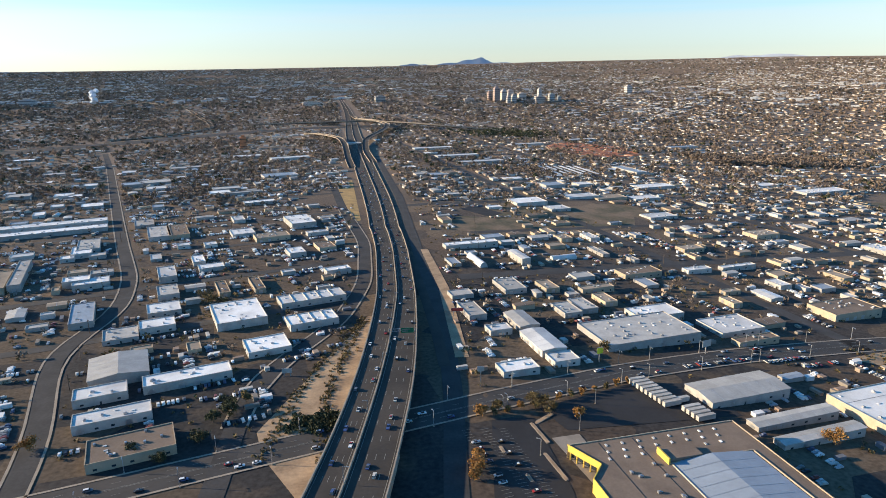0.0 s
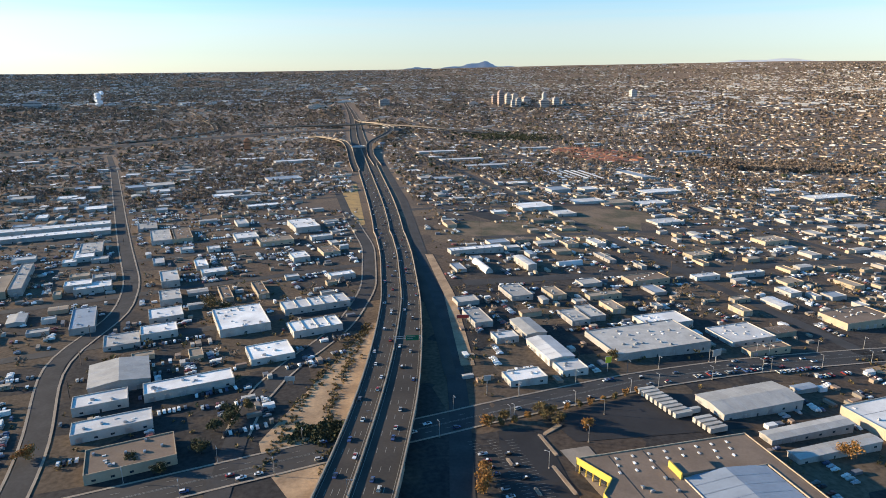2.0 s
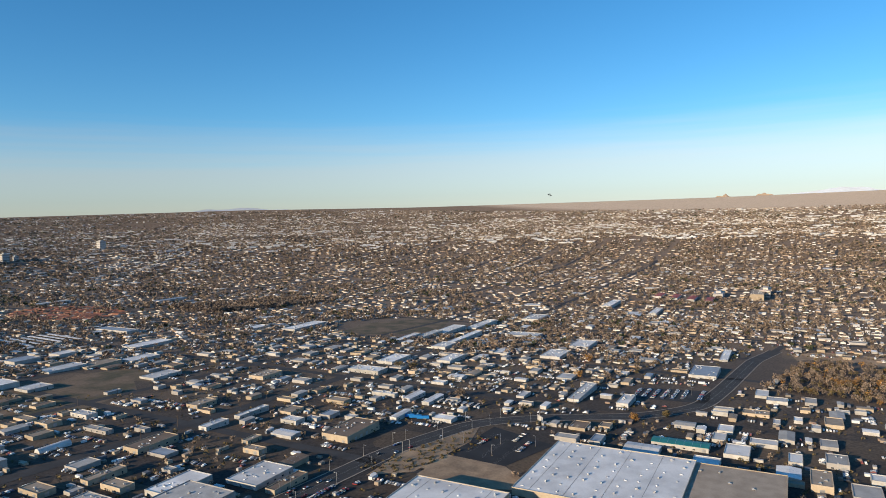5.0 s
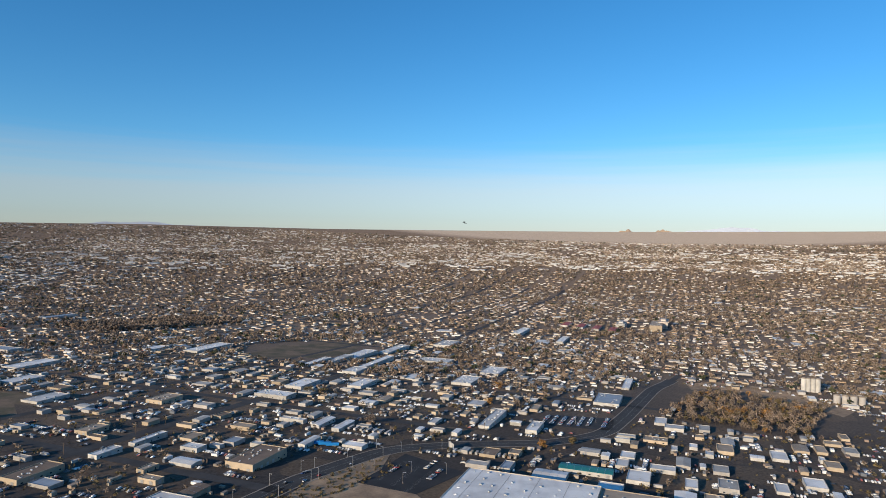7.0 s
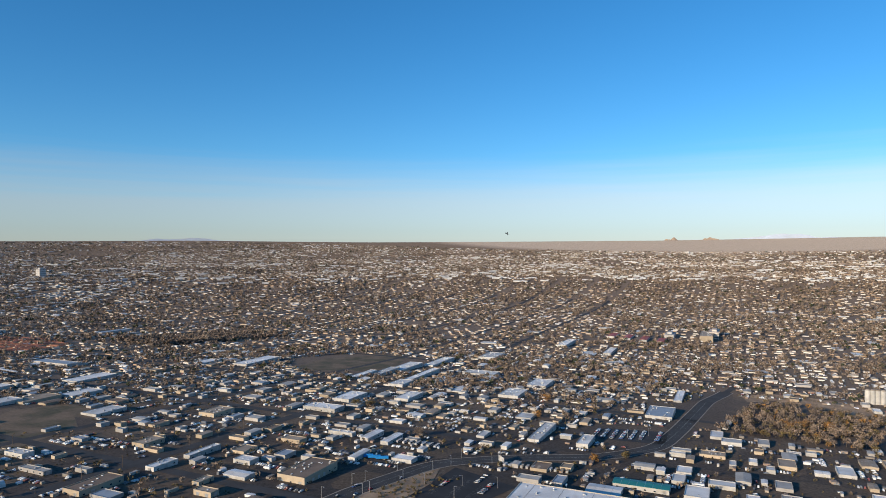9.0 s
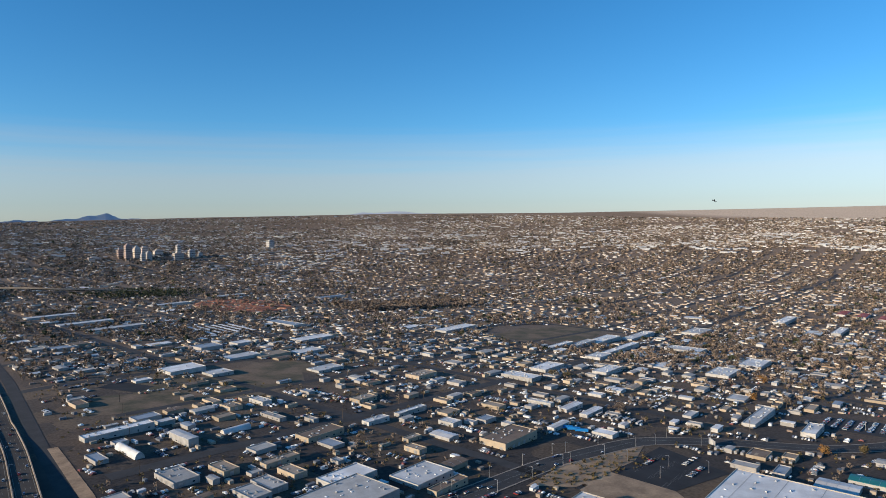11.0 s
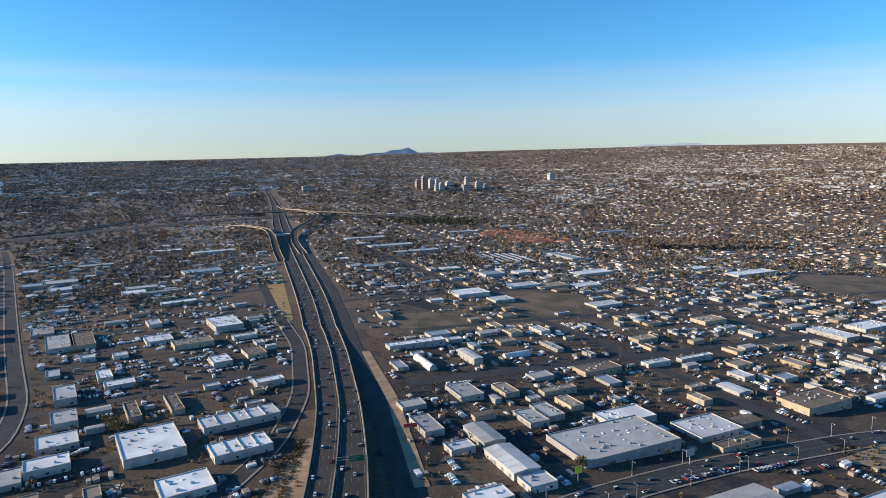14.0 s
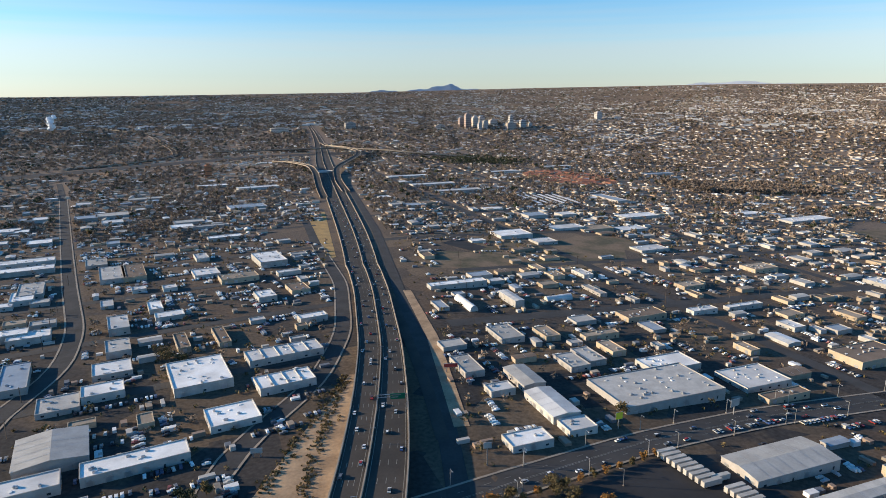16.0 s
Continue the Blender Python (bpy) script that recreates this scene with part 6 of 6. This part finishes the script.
# ---- trees near the camera ----
def tree(x, y, h, spread, leaves, mat, label):
    """A tree with a tapered trunk, limbs and a crown of many small leaf clumps."""
    z = float(land(x, y))
    root = new("tree", None)
    root.matrix_basis = pose(x, y, z)
    tagged(root, label, "tree", "street trees")
    bm = bmesh.new()
    bmesh.ops.create_cone(bm, cap_ends=False, segments=7, radius1=0.05 * h * 0.6, radius2=0.02 * h * 0.5, depth=h * 0.55, matrix=Matrix.Translation((0, 0, h * 0.26)))
    for i in range(7):
        a = i * 0.9 + rng.random()
        tip = Vector((math.cos(a) * spread * 0.7, math.sin(a) * spread * 0.7, h * rng.uniform(0.55, 0.9)))
        foot0 = Vector((0, 0, h * rng.uniform(0.25, 0.5)))
        d = tip - foot0
        bmesh.ops.create_cone(bm, cap_ends=False, segments=5, radius1=0.014 * h, radius2=0.004 * h, depth=d.length, matrix=Matrix.Translation((tip + foot0) / 2) @ d.to_track_quat("Z", "Y").to_matrix().to_4x4())
    part("trunk", bm, "bark", root)
    n = leaves
    lobes = np.clip(gen.normal(0, 1, (12, 3)), -1.6, 1.6) * (spread * 0.5, spread * 0.5, h * 0.17) + (0, 0, h * 0.56)
    c = lobes[gen.integers(0, 12, n)] + gen.normal(0, 1, (n, 3)) * (spread * 0.24, spread * 0.24, h * 0.09)
    a = gen.normal(0, 1, (n, 3))
    a /= np.linalg.norm(a, axis=1, keepdims=True)
    q = np.cross(a, gen.normal(0, 1, (n, 3)))
    q /= np.linalg.norm(q, axis=1, keepdims=True)
    k = gen.uniform(0.16, 0.42, (n, 1))
    v = np.stack([c + a * k, c + q * k * 0.7, c - a * k, c - q * k * 0.7], 1).reshape(-1, 3)
    me = bpy.data.meshes.new("crown")
    me.from_pydata(v.tolist(), [], np.arange(len(v)).reshape(-1, 4).tolist())
    me.materials.append(M[mat])
    ob = new("crown", me)
    ob.parent = root
    return root


for x, y, h, r, mat in ((36, 252, 6, 2.8, "leaf_orange"), (30, 213, 7, 2.6, "leaf_orange"), (29, 208, 6, 2.4, "leaf_orange"), (31, 219, 5, 2.0, "leaf_orange"), (63, 258, 6.5, 3.0, "leaf_olive"), (66, 253, 6, 2.6, "leaf_olive"), (60, 262, 6, 2.6, "leaf_olive"), (77, 249, 5.5, 2.6, "leaf_orange"),
                        (176, 229, 7.5, 4.0, "leaf_orange"), (110, 318, 6, 2.6, "leaf_olive"), (44, 256, 5, 2.0, "leaf_olive"), (-70, 262, 6, 3.0, "leaf_dark"), (-76, 256, 6, 3.0, "leaf_dark"), (-73, 268, 6, 3.0, "leaf_dark"), (-66, 272, 5, 2.5, "leaf_olive"), (-77, 240, 6, 3.2, "leaf_dark"), (-100, 233, 5, 2.4, "leaf_dark"), (-88, 228, 5, 2.4, "leaf_dark"), (-142, 240, 6, 3, "leaf_orange"), (-121, 408, 9, 4.5, "leaf_olive"), (-116, 402, 8, 4, "leaf_olive"),
                        (-108, 398, 7, 3.2, "leaf_dark"), (560, 360, 8, 4, "leaf_orange"), (640, 395, 9, 4.5, "leaf_orange"), (455, 250, 6, 3.4, "leaf_orange"), (480, 236, 6, 3.2, "leaf_olive"), (420, 395, 8, 4.2, "leaf_bare"), (700, 150, 11, 6, "leaf_orange"), (690, 162, 9, 5, "leaf_orange"), (716, 130, 9, 5, "leaf_orange"), (470, 525, 8, 5, "leaf_olive"), (480, 515, 8, 5, "leaf_olive")):
    word = {"leaf_orange": "orange autumn", "leaf_olive": "olive and rust", "leaf_dark": "dark green", "leaf_bare": "bare brown"}[mat]
    tree(x, y, h, r, 1300, mat, f"{word} tree with a thin trunk")
for i in range(12):
    p = Vector(ARTERIAL[3]).lerp(Vector(ARTERIAL[4]), i / 12) + Vector((4.2, -9.6))
    tree(p.x, p.y, rng.uniform(3, 4), 1.4, 420, "leaf_orange" if i % 3 else "leaf_olive", "small orange autumn street tree beside the pavement")


# ---- clutter of yards: parked vehicles, sheds and shrubs ----
def boxes(name, x, y, l, w, h, turn, lift, mat, label, category, taper=1.0):
    n = len(x)
    z = land(x, y) + lift
    c, s = np.cos(turn), np.sin(turn)
    V3 = np.zeros((n, 8, 3))
    for k, (a, b2, t) in enumerate(((-.5, -.5, 0), (.5, -.5, 0), (.5, .5, 0), (-.5, .5, 0), (-.5, -.5, 1), (.5, -.5, 1), (.5, .5, 1), (-.5, .5, 1))):
        f = taper if t else 1.0
        px, py = a * l * f, b2 * w * f
        V3[:, k] = np.stack([x + px * c - py * s, y + px * s + py * c, z + t * h], -1)
    off = (np.arange(n) * 8)[:, None]
    faces = [tuple(f) for q in ((0, 1, 5, 4), (1, 2, 6, 5), (2, 3, 7, 6), (3, 0, 4, 7), (4, 5, 6, 7)) for f in (off + np.array(q)).tolist()]
    return mesh_thing(name, V3.reshape(-1, 3).tolist(), faces, [mat], None, label, category, "stuff")


M["vehicle_mix"] = palette("parked_vehicle_paint", [(0.75, 0.75, 0.74), (0.04, 0.04, 0.05), (0.42, 0.43, 0.45), (0.7, 0.69, 0.66), (0.14, 0.15, 0.17), (0.8, 0.8, 0.78), (0.03, 0.03, 0.035), (0.24, 0.08, 0.07), (0.5, 0.49, 0.46), (0.08, 0.1, 0.16), (0.72, 0.72, 0.7), (0.2, 0.2, 0.2)], 0.35)
M["shed_mix"] = palette("shed_paint", [(0.45, 0.42, 0.38), (0.32, 0.25, 0.19), (0.68, 0.67, 0.65), (0.22, 0.19, 0.16), (0.40, 0.33, 0.25), (0.14, 0.15, 0.17), (0.28, 0.2, 0.15)], 0.7)
X0, Y0, T0 = [], [], []
for _ in range(2900):
    if rng.random() < 0.3:
        cx, cy, g = rng.uniform(-330, -30), rng.uniform(230, 1000), 22
    else:
        b3, r3 = radians(rng.uniform(2, 92)), math.sqrt(rng.uniform(220 ** 2, 1150 ** 2))
        cx, cy, g = r3 * math.sin(b3), 30 + r3 * math.cos(b3), 14
    t = radians(g + rng.choice((0, 90)))
    n = rng.randrange(2, 13)
    for i in range(n):
        if rng.random() < 0.8:
            X0.append(cx + math.cos(t) * 2.1 * i + rng.gauss(0, 0.2))
            Y0.append(cy + math.sin(t) * 2.1 * i + rng.gauss(0, 0.2))
            T0.append(t + math.pi / 2 + rng.gauss(0, 0.05))
px, py, pt = map(np.array, (X0, Y0, T0))
ok = keep_clear(px, py, 1.5)
px, py, pt = px[ok], py[ok], pt[ok]
boxes("parked_vehicles", px, py, gen.uniform(3.0, 3.9, len(px)), 1.3, 0.53, pt, 0.28, "vehicle_mix", "rows of parked cars and trucks in yards", "cars")
boxes("parked_vehicles", px - 0.3 * np.cos(pt), py - 0.3 * np.sin(pt), 1.85, 1.2, gen.uniform(0.4, 0.6, len(px)), pt, 0.8, "vehicle_mix", "cabs of the parked cars in yards", "cars", 0.8)
b3, r3 = np.radians(gen.uniform(-38, 96, 6500)), np.sqrt(gen.uniform(230 ** 2, 1250 ** 2, 6500))
sx, sy = r3 * np.sin(b3), 30 + r3 * np.cos(b3)
ok = keep_clear(sx, sy, 3)
sx, sy = sx[ok], sy[ok]
n = len(sx)
boxes("sheds", sx, sy, gen.uniform(1.6, 6.5, n), gen.uniform(1.4, 3.2, n), gen.uniform(1.4, 2.4, n), np.where(sx < 0, radians(22), radians(14)) + np.where(gen.random(n) < 0.5, 0, math.pi / 2), -0.2, "shed_mix", "sheds, containers and stacked goods in yards", "sheds")
b3, r3 = np.radians(gen.uniform(-40, 98, 9000)), np.sqrt(gen.uniform(215 ** 2, 1100 ** 2, 9000))
sx, sy = r3 * np.sin(b3), 30 + r3 * np.cos(b3)
ok = keep_clear(sx, sy, 0.5)
crowns("shrubs", sx[ok], sy[ok], 1.6, 1.1, 14, "leaf_olive", "low olive and brown scrub in yards", "shrubs", size=0.4, base=0.0)
n = 520
t = gen.random(n)
sx = np.interp(t, [0, 0.4, 1], [-50, -44, -19]) + gen.choice([0, 22], n) * (1 - t) + gen.normal(0, 1.6, n)
sy = np.interp(t, [0, 0.4, 1], [226, 285, 370]) + gen.normal(0, 2, n)
ok = sx < np.interp(sy, FY, F_LEFT) - 2
crowns("shrubs", sx[ok], sy[ok], 0.9, 0.7, 14, "leaf_olive", "low dry scrub on the sandy verge", "shrubs", size=0.45, base=0.0)
sx, sy = gen.normal(-33, 5.5, 260), gen.normal(252, 4.0, 260)
ok = sx < np.interp(sy, FY, F_LEFT) - 2
crowns("shrubs", sx[ok], sy[ok], 1.5, 1.2, 20, "leaf_dark", "dark scrub thicket above the cross street", "shrubs", size=0.4, base=0.0)
sx, sy = gen.uniform(245, 350, 160), gen.uniform(298, 325, 160)
crowns("shrubs", sx, sy, 1.2, 1.0, 14, "leaf_olive", "low scrub in the road median", "shrubs", size=0.45, base=0.0)


# ---- steam over the far plant ----
bm = bmesh.new()
for i in range(26):
    k = i / 25
    c = Vector((rng.gauss(0, 3 + 6 * k) + 10 * k, rng.gauss(0, 4), 4 + 44 * k))
    bmesh.ops.create_icosphere(bm, subdivisions=2, radius=3.5 + 7 * k * (1.2 - k) + rng.random() * 2, matrix=Matrix.Translation(c))
for v in bm.verts:
    v.co += Vector(noise.noise_vector(v.co * 0.16)) * 3.2
plume = part("steam_plume", bm, material("white_steam", (0.85, 0.86, 0.88), 1.0, vary=0.05), None)
plume.location = (-1083, 2438, float(land(-1083, 2438)))
tagged(plume, "white steam plume rising from a far plant", "steam", "", "stuff")


# ---- small aircraft ----
plane = new("aircraft", None)
tagged(plane, "small dark aircraft far off above the valley", "aircraft")
bm = bmesh.new()
bmesh.ops.create_cone(bm, cap_ends=True, segments=10, radius1=0.9, radius2=0.35, depth=9, matrix=Matrix.Rotation(math.pi / 2, 4, "X"))
part("fuselage", bm, "dark", plane)
part("wing", box_mesh(-6, 6, -0.9, 0.8, 0.5, 0.7, bottom=True), "dark", plane)
part("tailplane", box_mesh(-2, 2, 3.6, 4.5, 0.1, 0.25, bottom=True), "dark", plane)
part("fin", box_mesh(-0.1, 0.1, 3.4, 4.6, 0.2, 2.0, bottom=True), "dark", plane)
plane.matrix_basis = pose(1174, 791, 176, 20, 25, 30)

# ---- from plan units to metres ----
for me in bpy.data.meshes:
    me.transform(Matrix.Scale(UNIT, 4))
for ob in bpy.data.objects:
    if ob.type in ("MESH", "EMPTY"):
        ob.location *= UNIT
